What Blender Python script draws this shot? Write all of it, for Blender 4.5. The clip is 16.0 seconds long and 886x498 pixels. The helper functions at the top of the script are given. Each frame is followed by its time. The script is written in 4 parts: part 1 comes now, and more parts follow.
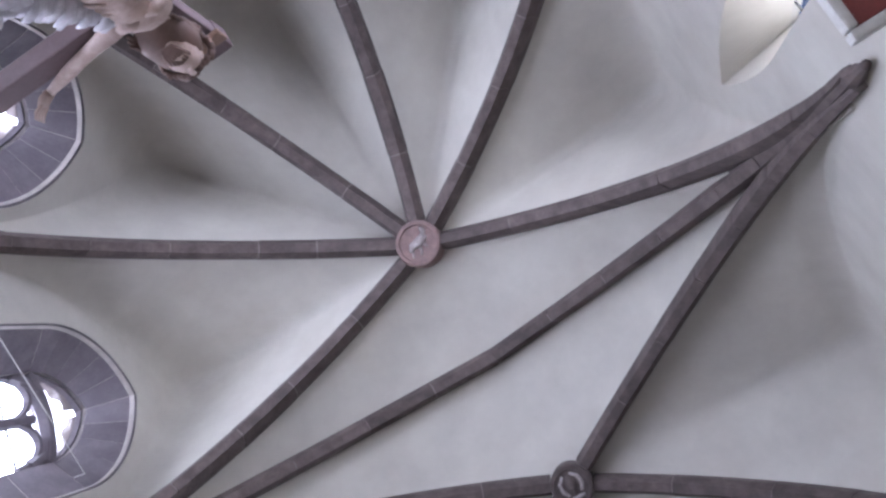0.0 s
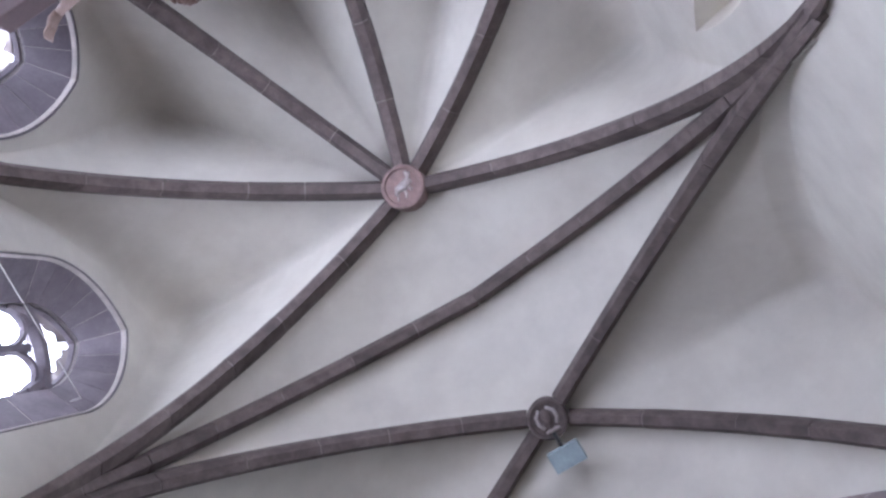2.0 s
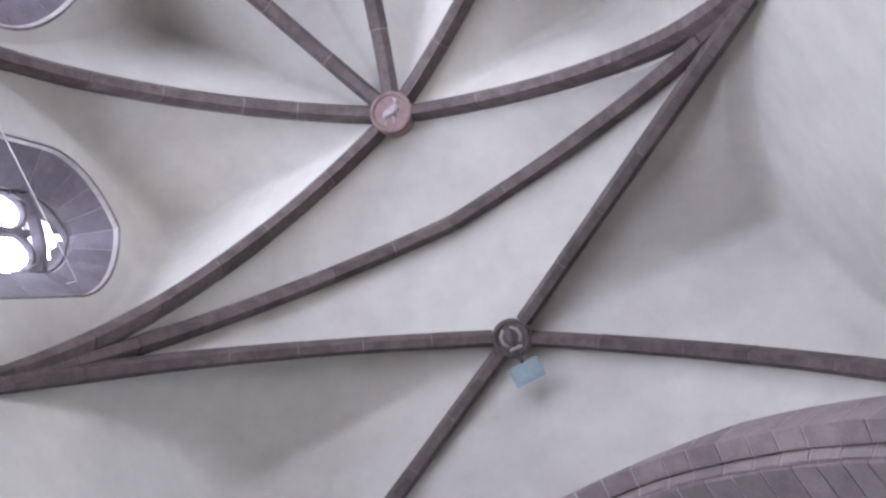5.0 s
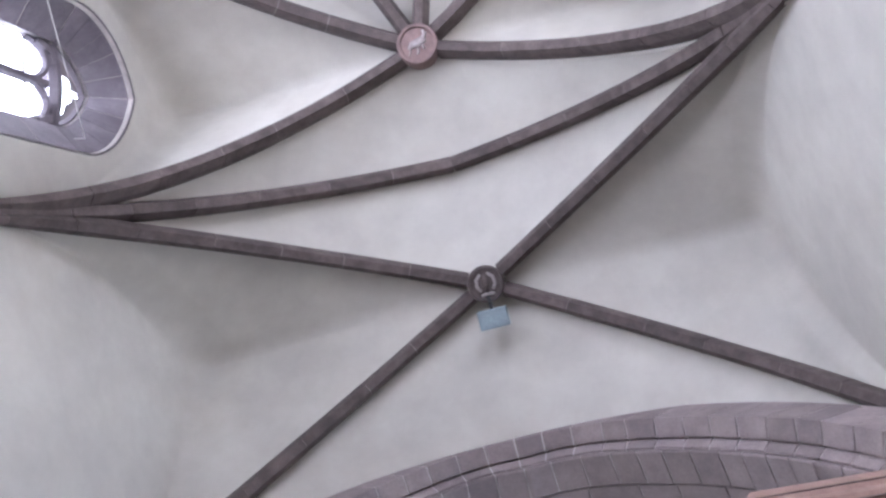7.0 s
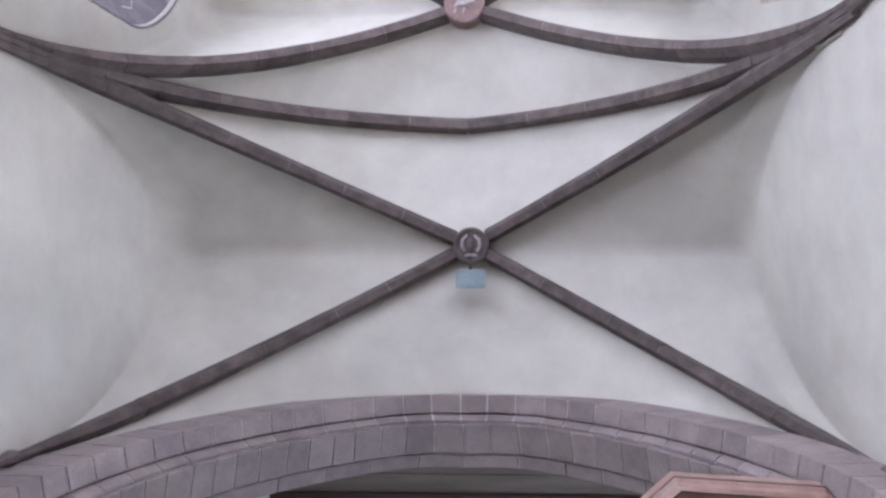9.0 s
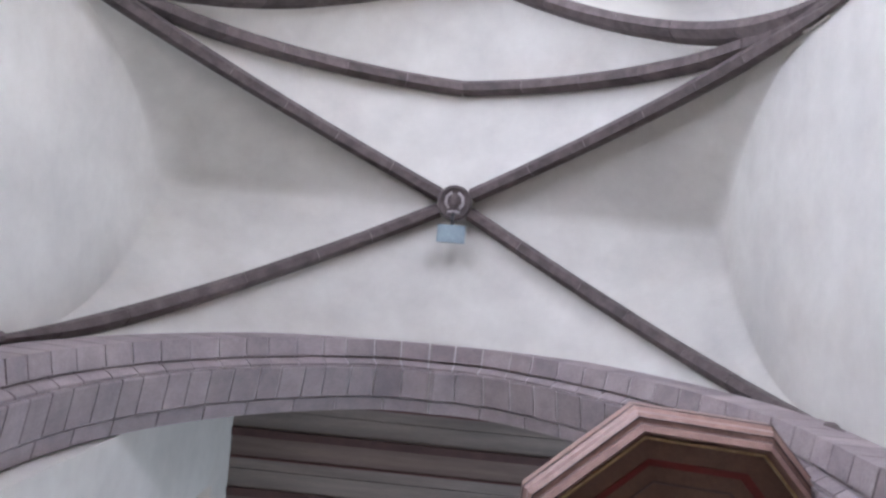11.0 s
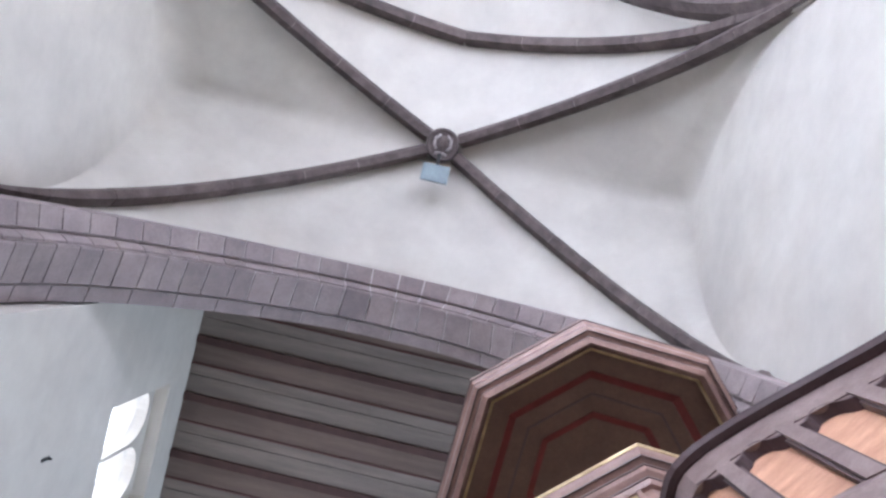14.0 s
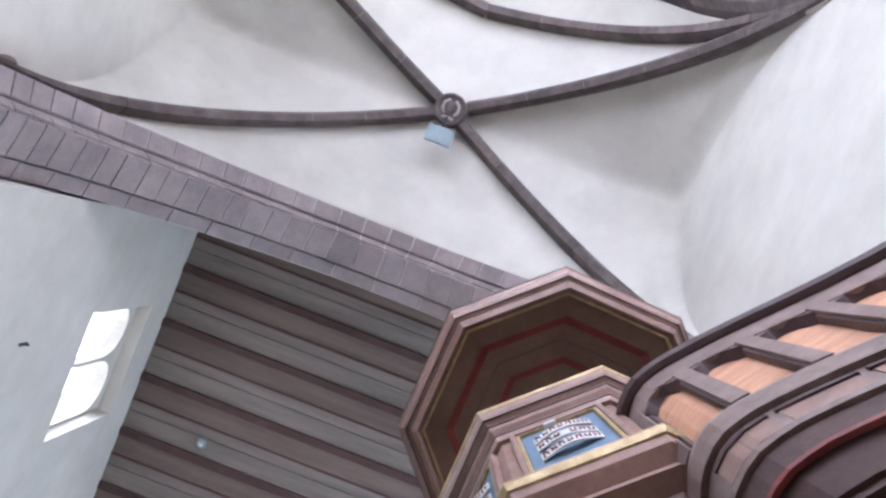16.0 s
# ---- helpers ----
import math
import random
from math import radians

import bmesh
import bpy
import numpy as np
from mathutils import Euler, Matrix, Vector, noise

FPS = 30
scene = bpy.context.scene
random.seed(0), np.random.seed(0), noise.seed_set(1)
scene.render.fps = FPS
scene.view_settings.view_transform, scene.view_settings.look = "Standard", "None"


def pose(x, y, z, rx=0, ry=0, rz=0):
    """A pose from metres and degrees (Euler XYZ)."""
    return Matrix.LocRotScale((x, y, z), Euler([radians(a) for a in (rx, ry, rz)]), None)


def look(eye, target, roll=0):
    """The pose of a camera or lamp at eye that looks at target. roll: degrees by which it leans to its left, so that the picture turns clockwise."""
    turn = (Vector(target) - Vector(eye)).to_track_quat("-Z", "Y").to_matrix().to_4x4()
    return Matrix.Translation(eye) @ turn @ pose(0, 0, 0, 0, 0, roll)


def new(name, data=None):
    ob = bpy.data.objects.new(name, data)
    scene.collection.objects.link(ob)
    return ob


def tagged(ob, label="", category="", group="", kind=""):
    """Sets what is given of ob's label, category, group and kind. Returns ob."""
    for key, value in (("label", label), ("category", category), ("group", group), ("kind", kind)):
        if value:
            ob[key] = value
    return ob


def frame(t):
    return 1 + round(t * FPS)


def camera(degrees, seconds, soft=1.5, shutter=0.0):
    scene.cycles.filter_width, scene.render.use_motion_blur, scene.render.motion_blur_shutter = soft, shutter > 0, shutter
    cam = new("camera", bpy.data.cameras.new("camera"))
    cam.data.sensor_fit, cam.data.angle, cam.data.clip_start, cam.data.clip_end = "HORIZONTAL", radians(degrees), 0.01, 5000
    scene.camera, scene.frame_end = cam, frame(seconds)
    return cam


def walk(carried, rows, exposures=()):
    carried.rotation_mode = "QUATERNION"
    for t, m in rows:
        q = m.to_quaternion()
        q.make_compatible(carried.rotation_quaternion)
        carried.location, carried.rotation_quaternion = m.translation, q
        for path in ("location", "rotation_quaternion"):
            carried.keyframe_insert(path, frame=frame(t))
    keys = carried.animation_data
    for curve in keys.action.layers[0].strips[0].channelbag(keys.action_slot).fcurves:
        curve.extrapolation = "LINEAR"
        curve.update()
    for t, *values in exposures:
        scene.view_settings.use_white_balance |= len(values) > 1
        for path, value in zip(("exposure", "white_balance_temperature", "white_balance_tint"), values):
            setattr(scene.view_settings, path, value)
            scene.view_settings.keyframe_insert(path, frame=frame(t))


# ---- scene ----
cam = camera(55.0, 16.0, soft=2.6)
EXPOSURES = [(0.0, -0.82, 5750, 16), (4.0, -0.48, 5880, 16), (9.0, -0.38, 5930, 15), (16.0, 0.17, 5890, 13)]
walk(cam, [
    (0.0, pose(0.985, -0.922, 2.426, 184.51, -11.17, 31.37)),
    (0.5, pose(0.929, -0.873, 2.356, 184.16, -10.56, 31.74)),
    (1.0, pose(0.873, -0.807, 2.303, 184.03, -9.97, 31.91)),
    (1.5, pose(0.831, -0.757, 2.251, 183.70, -9.56, 31.23)),
    (2.0, pose(0.808, -0.657, 2.190, 183.34, -9.52, 30.75)),
    (2.5, pose(0.714, -0.600, 2.092, 183.11, -8.77, 31.30)),
    (3.0, pose(0.642, -0.534, 2.007, 183.04, -8.29, 31.24)),
    (3.5, pose(0.601, -0.472, 1.946, 182.97, -7.93, 30.79)),
    (4.0, pose(0.568, -0.401, 1.874, 182.89, -7.61, 29.79)),
    (6.5, pose(0.539, -0.106, 1.630, 181.20, -6.44, 18.82)),
    (7.0, pose(0.554, -0.058, 1.560, 180.95, -6.44, 14.85)),
    (7.5, pose(0.565, -0.025, 1.499, 180.75, -6.34, 11.43)),
    (8.0, pose(0.548, 0.009, 1.435, 180.59, -6.01, 8.01)),
    (8.5, pose(0.496, 0.060, 1.353, 180.64, -5.38, 4.30)),
    (9.0, pose(0.439, 0.156, 1.268, 180.89, -4.70, 0.55)),
    (11.5, pose(0.344, 0.612, 1.003, 181.18, -2.20, -6.30)),
    (12.0, pose(0.390, 0.633, 0.968, 180.73, -2.14, -7.54)),
    (12.5, pose(0.421, 0.740, 0.908, 180.80, -1.90, -8.24)),
    (13.0, pose(0.394, 0.855, 0.869, 180.66, -1.33, -10.11)),
    (13.5, pose(0.412, 0.955, 0.821, 180.70, -1.04, -11.87)),
    (14.0, pose(0.450, 1.061, 0.777, 180.79, -0.93, -13.21)),
    (14.5, pose(0.475, 1.172, 0.736, 180.88, -0.82, -14.58)),
    (15.0, pose(0.497, 1.293, 0.685, 181.05, -0.55, -16.52)),
    (15.5, pose(0.524, 1.380, 0.654, 181.12, -0.21, -18.74)),
    (16.0, pose(0.560, 1.479, 0.641, 181.26, -0.05, -21.11)),
], EXPOSURES)

# ---- world, lamps, exposure ----
world = bpy.data.worlds.new("sky")
scene.world = world
world.use_nodes = True
wn = world.node_tree.nodes
sky = wn.new("ShaderNodeTexSky")
sky.sky_type, sky.sun_disc = "NISHITA", False
sky.sun_elevation, sky.sun_rotation = radians(48), radians(250)
wn["Background"].inputs["Strength"].default_value = 0.15
world.node_tree.links.new(sky.outputs[0], wn["Background"].inputs["Color"])

sun = new("sun", bpy.data.lights.new("sun", "SUN"))
sun.data.energy, sun.data.angle, sun.data.color = 2.2, radians(0.5), (1, 0.95, 0.88)
sun.matrix_world = look((-30, -8, 36), (0, 0, 0))


def area_lamp(name, place, toward, width, height, watts, color=(0.93, 0.96, 1.0)):
    """A rectangular area lamp: sky light at a window, and the nave's added lamp."""
    lamp = new(name, bpy.data.lights.new(name, "AREA"))
    lamp.data.shape, lamp.data.size, lamp.data.size_y = "RECTANGLE", width, height
    lamp.data.energy, lamp.data.color = watts, color
    lamp.matrix_world = look(place, toward)
    return lamp


# ---- materials ----
def material(name, color, rough=0.8, second=None, scale=6.0, fine=60.0, bump=0.15, spread=0.25, metal=0.0, per_piece=0.0, stretch=(1, 1, 1)):
    """A surface with broad stains and fine grain; second is the stain's colour."""
    m = bpy.data.materials.new(name)
    m.use_nodes = True
    nt = m.node_tree
    n, l = nt.nodes, nt.links
    bsdf = n["Principled BSDF"]
    bsdf.inputs["Roughness"].default_value, bsdf.inputs["Metallic"].default_value = rough, metal
    co = n.new("ShaderNodeTexCoord")
    mp = n.new("ShaderNodeMapping")
    mp.inputs["Scale"].default_value = stretch
    l.new(co.outputs["Object"], mp.inputs["Vector"])
    big, small = n.new("ShaderNodeTexNoise"), n.new("ShaderNodeTexNoise")
    for node, s, d in ((big, scale, 6), (small, fine, 4)):
        node.inputs["Scale"].default_value, node.inputs["Detail"].default_value = s, d
        node.inputs["Roughness"].default_value = 0.65
        l.new(mp.outputs[0], node.inputs["Vector"])
    ramp = n.new("ShaderNodeValToRGB")
    ramp.color_ramp.elements[0].position, ramp.color_ramp.elements[1].position = 0.38, 0.66
    second = second or tuple(c * (1 - spread) for c in color)
    ramp.color_ramp.elements[0].color, ramp.color_ramp.elements[1].color = (*second, 1), (*color, 1)
    l.new(big.outputs["Fac"], ramp.inputs[0])
    grain = n.new("ShaderNodeMix")
    grain.data_type, grain.blend_type = "RGBA", "OVERLAY"
    grain.inputs["Factor"].default_value = 0.25
    l.new(ramp.outputs[0], grain.inputs["A"])
    l.new(small.outputs["Fac"], grain.inputs["B"])
    out = grain.outputs["Result"]
    if per_piece:
        info, hsv, rng = n.new("ShaderNodeObjectInfo"), n.new("ShaderNodeHueSaturation"), n.new("ShaderNodeMapRange")
        rng.inputs["To Min"].default_value, rng.inputs["To Max"].default_value = 1 - per_piece, 1 + per_piece
        l.new(info.outputs["Random"], rng.inputs["Value"])
        l.new(rng.outputs[0], hsv.inputs["Value"])
        l.new(out, hsv.inputs["Color"])
        out = hsv.outputs[0]
    l.new(out, bsdf.inputs["Base Color"])
    if bump:
        b = n.new("ShaderNodeBump")
        b.inputs["Strength"].default_value, b.inputs["Distance"].default_value = bump, 0.02
        mixh = n.new("ShaderNodeMath")
        mixh.operation = "MULTIPLY_ADD"
        mixh.inputs[1].default_value = 0.35
        l.new(small.outputs["Fac"], mixh.inputs[0])
        l.new(big.outputs["Fac"], mixh.inputs[2])
        l.new(mixh.outputs[0], b.inputs["Height"])
        l.new(b.outputs[0], bsdf.inputs["Normal"])
    return m


PLASTER = material("old_lime_plaster", (0.57, 0.537, 0.485), 0.9, (0.495, 0.47, 0.43), 0.8, 1.7, 0.05)
RIB = material("brown_sandstone", (0.14, 0.108, 0.102), 0.85, (0.078, 0.060, 0.058), 7, 45, 0.3, per_piece=0.18)
STONE = material("grey_red_sandstone", (0.30, 0.245, 0.24), 0.85, (0.22, 0.18, 0.185), 4, 50, 0.3, per_piece=0.14)
RIB_MORTAR = material("greyed_mortar", (0.30, 0.255, 0.245), 0.9, (0.17, 0.14, 0.135), 7, 60, 0.2)
MORTAR = material("pale_mortar", (0.56, 0.51, 0.48), 0.9, None, 8, 60, 0.2)
FLOOR = material("worn_stone_floor", (0.21, 0.145, 0.09), 0.7, None, 2, 30, 0.1)
ROOF = material("roof_boards", (0.2, 0.15, 0.11), 0.8)
WOOD_ROSE = material("rose_brown_painted_wood", (0.35, 0.218, 0.18), 0.42, (0.24, 0.143, 0.12), 7, 60, 0.1)
WOOD_DARK = material("dark_umber_wood", (0.15, 0.10, 0.09), 0.5, None, 5, 60, 0.08)
WOOD_BROWN = material("brown_board", (0.21, 0.125, 0.09), 0.5, None, 4, 50, 0.06)
PINE = material("orange_pine", (0.68, 0.37, 0.23), 0.5, (0.50, 0.25, 0.15), 4, 35, 0.12, stretch=(1, 1, 4))
RED = material("dark_red_paint", (0.24, 0.045, 0.04), 0.5)
GOLD = material("worn_gilding", (0.55, 0.42, 0.23), 0.45, (0.36, 0.25, 0.13), 14, 90, 0.15, metal=0.35)
WHITE = material("white_paint", (0.75, 0.73, 0.7), 0.6)
BLUE = material("grey_blue_paint", (0.16, 0.24, 0.34), 0.6)
BOARD_GREY = material("greyish_ceiling_board", (0.25, 0.207, 0.182), 0.7, (0.165, 0.135, 0.117), 3, 40, 0.1, stretch=(0.25, 3, 1))
BOARD_BROWN = material("brownish_ceiling_board", (0.19, 0.137, 0.115), 0.7, (0.125, 0.088, 0.074), 3, 40, 0.1, stretch=(0.25, 3, 1))
BATTEN = material("dark_batten", (0.085, 0.042, 0.038), 0.75)
BATTEN_RED = material("dull_red_edge", (0.12, 0.05, 0.048), 0.7)
BOX = material("pale_blue_grey_metal", (0.29, 0.36, 0.39), 0.5, None, 6, 60, 0.03)
IRON = material("dark_iron", (0.06, 0.06, 0.065), 0.5, metal=0.6)
FLESH = material("painted_limewood", (0.50, 0.39, 0.36), 0.6, (0.36, 0.26, 0.22), 9, 60, 0.1)
LOIN = material("whitened_wood", (0.55, 0.52, 0.56), 0.6)
CROSS = material("purple_brown_timber", (0.13, 0.085, 0.09), 0.65, None, 4, 50, 0.1)


def glass_material(name, color, rough=0.15):
    m = bpy.data.materials.new(name)
    m.use_nodes = True
    b = m.node_tree.nodes["Principled BSDF"]
    b.inputs["Base Color"].default_value = (*color, 1)
    b.inputs["Transmission Weight"].default_value = 1.0
    b.inputs["Roughness"].default_value = rough
    b.inputs["IOR"].default_value = 1.1
    return m


GLASS = glass_material("old_clear_glass", (0.95, 0.97, 1.0))


def soil_glass(m):
    """Uneven old glass: clear streaks between greyed, faintly pink patches."""
    n, l = m.node_tree.nodes, m.node_tree.links
    co, noise, ramp = n.new("ShaderNodeTexCoord"), n.new("ShaderNodeTexNoise"), n.new("ShaderNodeValToRGB")
    noise.inputs["Scale"].default_value, noise.inputs["Detail"].default_value = 5.5, 3
    ramp.color_ramp.elements[0].position, ramp.color_ramp.elements[1].position = 0.47, 0.62
    ramp.color_ramp.elements[0].color, ramp.color_ramp.elements[1].color = (0.10, 0.085, 0.09, 1), (0.95, 0.97, 1.0, 1)
    l.new(co.outputs["Object"], noise.inputs["Vector"])
    l.new(noise.outputs["Fac"], ramp.inputs[0])
    l.new(ramp.outputs[0], n["Principled BSDF"].inputs["Base Color"])


soil_glass(GLASS)
CLEAR = glass_material("clear_nave_glass", (0.95, 0.97, 1.0))


# ---- small builders ----
def mesh_object(name, bm, mat, parent=None, smooth=False):
    me = bpy.data.meshes.new(name)
    bm.normal_update()
    bm.to_mesh(me)
    bm.free()
    me.materials.append(mat)
    if smooth:
        for p in me.polygons:
            p.use_smooth = True
    ob = new(name, me)
    if parent is not None:
        ob.parent = parent
    return ob


def part(name, bm, mat, parent, label="", smooth=False):
    ob = mesh_object(name, bm, mat, parent, smooth)
    return tagged(ob, label)


def empty(name, place=(0, 0, 0)):
    ob = new(name)
    ob.empty_display_size = 0.1
    ob.location = place
    bpy.context.view_layer.update()
    return ob


def box_bm(sx, sy, sz, m=None, bevel=0.0):
    bm = bmesh.new()
    bmesh.ops.create_cube(bm, size=1, matrix=Matrix.Diagonal((sx, sy, sz, 1)))
    if bevel:
        bmesh.ops.bevel(bm, geom=bm.edges[:], offset=bevel, segments=2, affect="EDGES", profile=0.6)
    if m is not None:
        bm.transform(m)
    return bm


def merge(*bms):
    out = bmesh.new()
    for b in bms:
        me = bpy.data.meshes.new("tmp")
        b.to_mesh(me)
        b.free()
        out.from_mesh(me)
        bpy.data.meshes.remove(me)
    return out


def loft_bm(rings, closed_path=False, caps=True):
    """Skin between rings of equally many points."""
    bm = bmesh.new()
    vs = [[bm.verts.new(p) for p in r] for r in rings]
    k = len(rings[0])
    count = len(vs) if closed_path else len(vs) - 1
    for i in range(count):
        a, b = vs[i], vs[(i + 1) % len(vs)]
        for j in range(k):
            bm.faces.new((a[j], a[(j + 1) % k], b[(j + 1) % k], b[j]))
    if caps and not closed_path:
        bm.faces.new(vs[0][::-1])
        bm.faces.new(vs[-1])
    bmesh.ops.recalc_face_normals(bm, faces=bm.faces[:])
    return bm


def lathe_bm(profile, sides, center, turn=0.0, closed=False):
    """A polygonal turned body: profile of (radius, z) round a vertical axis."""
    rings = []
    for r, z in profile:
        rings.append([Vector((center[0] + r * math.cos(turn + 2 * math.pi * k / sides), center[1] + r * math.sin(turn + 2 * math.pi * k / sides), z)) for k in range(sides)])
    return loft_bm(rings, closed_path=closed)


# ---- the vault's skeleton ----
ER, EL = Vector((2.26, -1.17, 6.33)), Vector((-2.54, -1.19, 6.17))
WR, WL = Vector((2.42, 1.33, 6.40)), Vector((-2.42, 1.26, 6.28))
A4, A1 = Vector((2.16, -3.30, 6.35)), Vector((-2.06, -3.33, 6.31))
A3, A2 = Vector((0.77, -4.45, 6.34)), Vector((-0.89, -4.38, 6.32))
B1, B2, TP = Vector((0.03, -2.16, 8.84)), Vector((0.06, 0.0, 9.0)), Vector((0.03, -1.13, 9.17))
LEAN = {"D": 0.3, "T": -1.2, "B": 2.6, "A": -3.0, "W": 0.0}


def arc(a, b, lean, n=28):
    """An arch's half from springer a to crown b, in a vertical plane: points and outward normals."""
    d = Vector((b.x - a.x, b.y - a.y))
    run, rise = d.length, b.z - a.z
    d.normalize()
    al = math.atan2(rise, run)
    be = math.pi / 2 - radians(lean) - al
    rad = math.hypot(run, rise) / (2 * math.sin(be))
    pts, nrm = [], []
    for i in range(n + 1):
        g = al + be - 2 * be * i / n
        s = rad * (math.sin(al + be) - math.sin(g))
        z = rad * (math.cos(g) - math.cos(al + be))
        pts.append(Vector((a.x + d.x * s, a.y + d.y * s, a.z + z)))
        nrm.append(Vector((-d.x * math.sin(g), -d.y * math.sin(g), math.cos(g))))
    return pts, nrm


RIBS = [("D", ER, B2), ("D", EL, B2), ("D", WR, B2), ("D", WL, B2), ("T", ER, TP), ("T", EL, TP), ("B", ER, B1), ("B", EL, B1), ("A", A4, B1), ("A", A1, B1), ("A", A3, B1), ("A", A2, B1)]

MID = Vector((0.0, -1.5, 0))


def outward(a, b):
    """Unit normal of the wall a-b, away from the choir's middle."""
    n = Vector((b.y - a.y, -(b.x - a.x), 0)).normalized()
    return n if n.dot((a + b) / 2 - MID) > 0 else -n


def web_bm(curves_a, curves_b, dome=0.0, m=10, low=None, fillet=0.6):
    """A cell of the vault, ruled between two arches that share a springer; with low, it rounds into the wall down to that arch."""
    bm = bmesh.new()
    (pa, na), (pb, nb) = curves_a, curves_b
    rows = []
    last = len(pa) - 1
    for i in range(last + 1):
        w = max(0.0, (i / last - 0.6) / 0.4)
        w = w * w * (3 - 2 * w)
        line = []
        reach = (pb[i] - pa[i]).length
        stop = 1.0 if low is None else 1 - min(fillet / max(reach, 1e-6), 0.55)
        for j in range(m + 1):
            v = j / m * stop
            nn = (na[i] * (1 - v) + nb[i] * v).lerp(Vector((0, 0, 1)), w)
            line.append(pa[i].lerp(pb[i], v) + nn * (dome * 4 * v * (stop - v)))
        if low is not None:
            k0 = line[-1]
            for j in range(1, 29):
                x = j / 28
                line.append(k0 * (1 - x) ** 2 + pb[i] * (2 * x * (1 - x)) + low[i] * x * x)
        rows.append([bm.verts.new(p) for p in line])
    for a, b in zip(rows, rows[1:]):
        for j in range(len(a) - 1):
            bm.faces.new((a[j], a[j + 1], b[j + 1], b[j]))
    return bm


RIB_DEPTH = 0.15
WALL_OFF = 0.09


def rib_back(kind, a, b):
    p, n = arc(a, b, LEAN[kind])
    last = len(p) - 1
    grow = [0.45 + 0.55 * min(1.0, i / last / 0.45) for i in range(last + 1)]
    return settle([q + k * RIB_DEPTH * g for q, k, g in zip(p, n, grow)], [q + Vector((0, 0, RIB_DEPTH)) for q in p]), n


def settle(low, crown):
    """Lets the line run out into its crown's own offset over the last stretch."""
    k = len(low) - 1
    out = []
    for i in range(k + 1):
        w = max(0.0, (i / k - 0.6) / 0.4)
        w = w * w * (3 - 2 * w)
        out.append(low[i].lerp(crown[i], w))
    return out


def wall_arch(a, b, height, drop):
    """Both halves of the arch where the vault meets the wall above springers a and b, and the lower line where its rounding ends."""
    o = outward(a, b) * (WALL_OFF + 0.004)
    apex = (a + b) / 2 + o
    apex.z = height
    foot = apex - Vector((0, 0, drop))
    return (arc(a + o, apex, 0.0), arc(a + o, foot, 0.0)[0]), (arc(b + o, apex, 0.0), arc(b + o, foot, 0.0)[0])


cells = []


def side_cell(kind_a, a, kind_b, b, crown, height, dome=0.05, drop=0.6):
    (wa, la), (wb, lb) = wall_arch(a, b, height, drop)
    cells.append(web_bm(rib_back(kind_a, a, crown), wa, dome, low=la if drop else None, fillet=drop))
    cells.append(web_bm(rib_back(kind_b, b, crown), wb, dome, low=lb if drop else None, fillet=drop))


side_cell("D", ER, "D", WR, B2, 8.72, dome=0.12, drop=0.22)
side_cell("D", EL, "D", WL, B2, 8.80, dome=0.12, drop=0.35)
side_cell("D", WR, "D", WL, B2, 8.72, drop=0.0)
side_cell("B", ER, "A", A4, B1, 9.35, drop=0.45)
side_cell("B", EL, "A", A1, B1, 9.35, drop=0.45)
side_cell("A", A4, "A", A3, B1, 9.1, drop=0.45)
side_cell("A", A1, "A", A2, B1, 9.1, drop=0.45)
side_cell("A", A3, "A", A2, B1, 9.1, drop=0.45)
for a in (ER, EL):
    cells.append(web_bm(rib_back("D", a, B2), rib_back("T", a, TP), 0.03))
    cells.append(web_bm(rib_back("B", a, B1), rib_back("T", a, TP), 0.03))
web = merge(*cells)
bmesh.ops.remove_doubles(web, verts=web.verts[:], dist=0.004)
bmesh.ops.recalc_face_normals(web, faces=web.faces[:])
ceiling = mesh_object("ceiling", web, PLASTER, smooth=True)
solid = ceiling.modifiers.new("thickness", "SOLIDIFY")
solid.thickness, solid.offset = 0.006, 0.0
tagged(ceiling, "whitewashed plaster cells of the ribbed Gothic vault", "ceiling", kind="structure")


# ---- walls ----
WALL_T = 0.45
TOP = 10.6


def arch_outline(half, sill, spring, apex, n=20):
    """A pointed opening in (u, z), from the sill's left round to its right."""
    rise = apex - spring
    rad = (half * half + rise * rise) / (2 * half)
    th = math.atan2(rise, rad - half)
    right = [(half - rad + rad * math.cos(th * i / n), spring + rad * math.sin(th * i / n)) for i in range(n + 1)]
    left = [(-x, z) for x, z in right[::-1]][1:]
    return [(half, sill)] + right + left + [(-half, sill)]


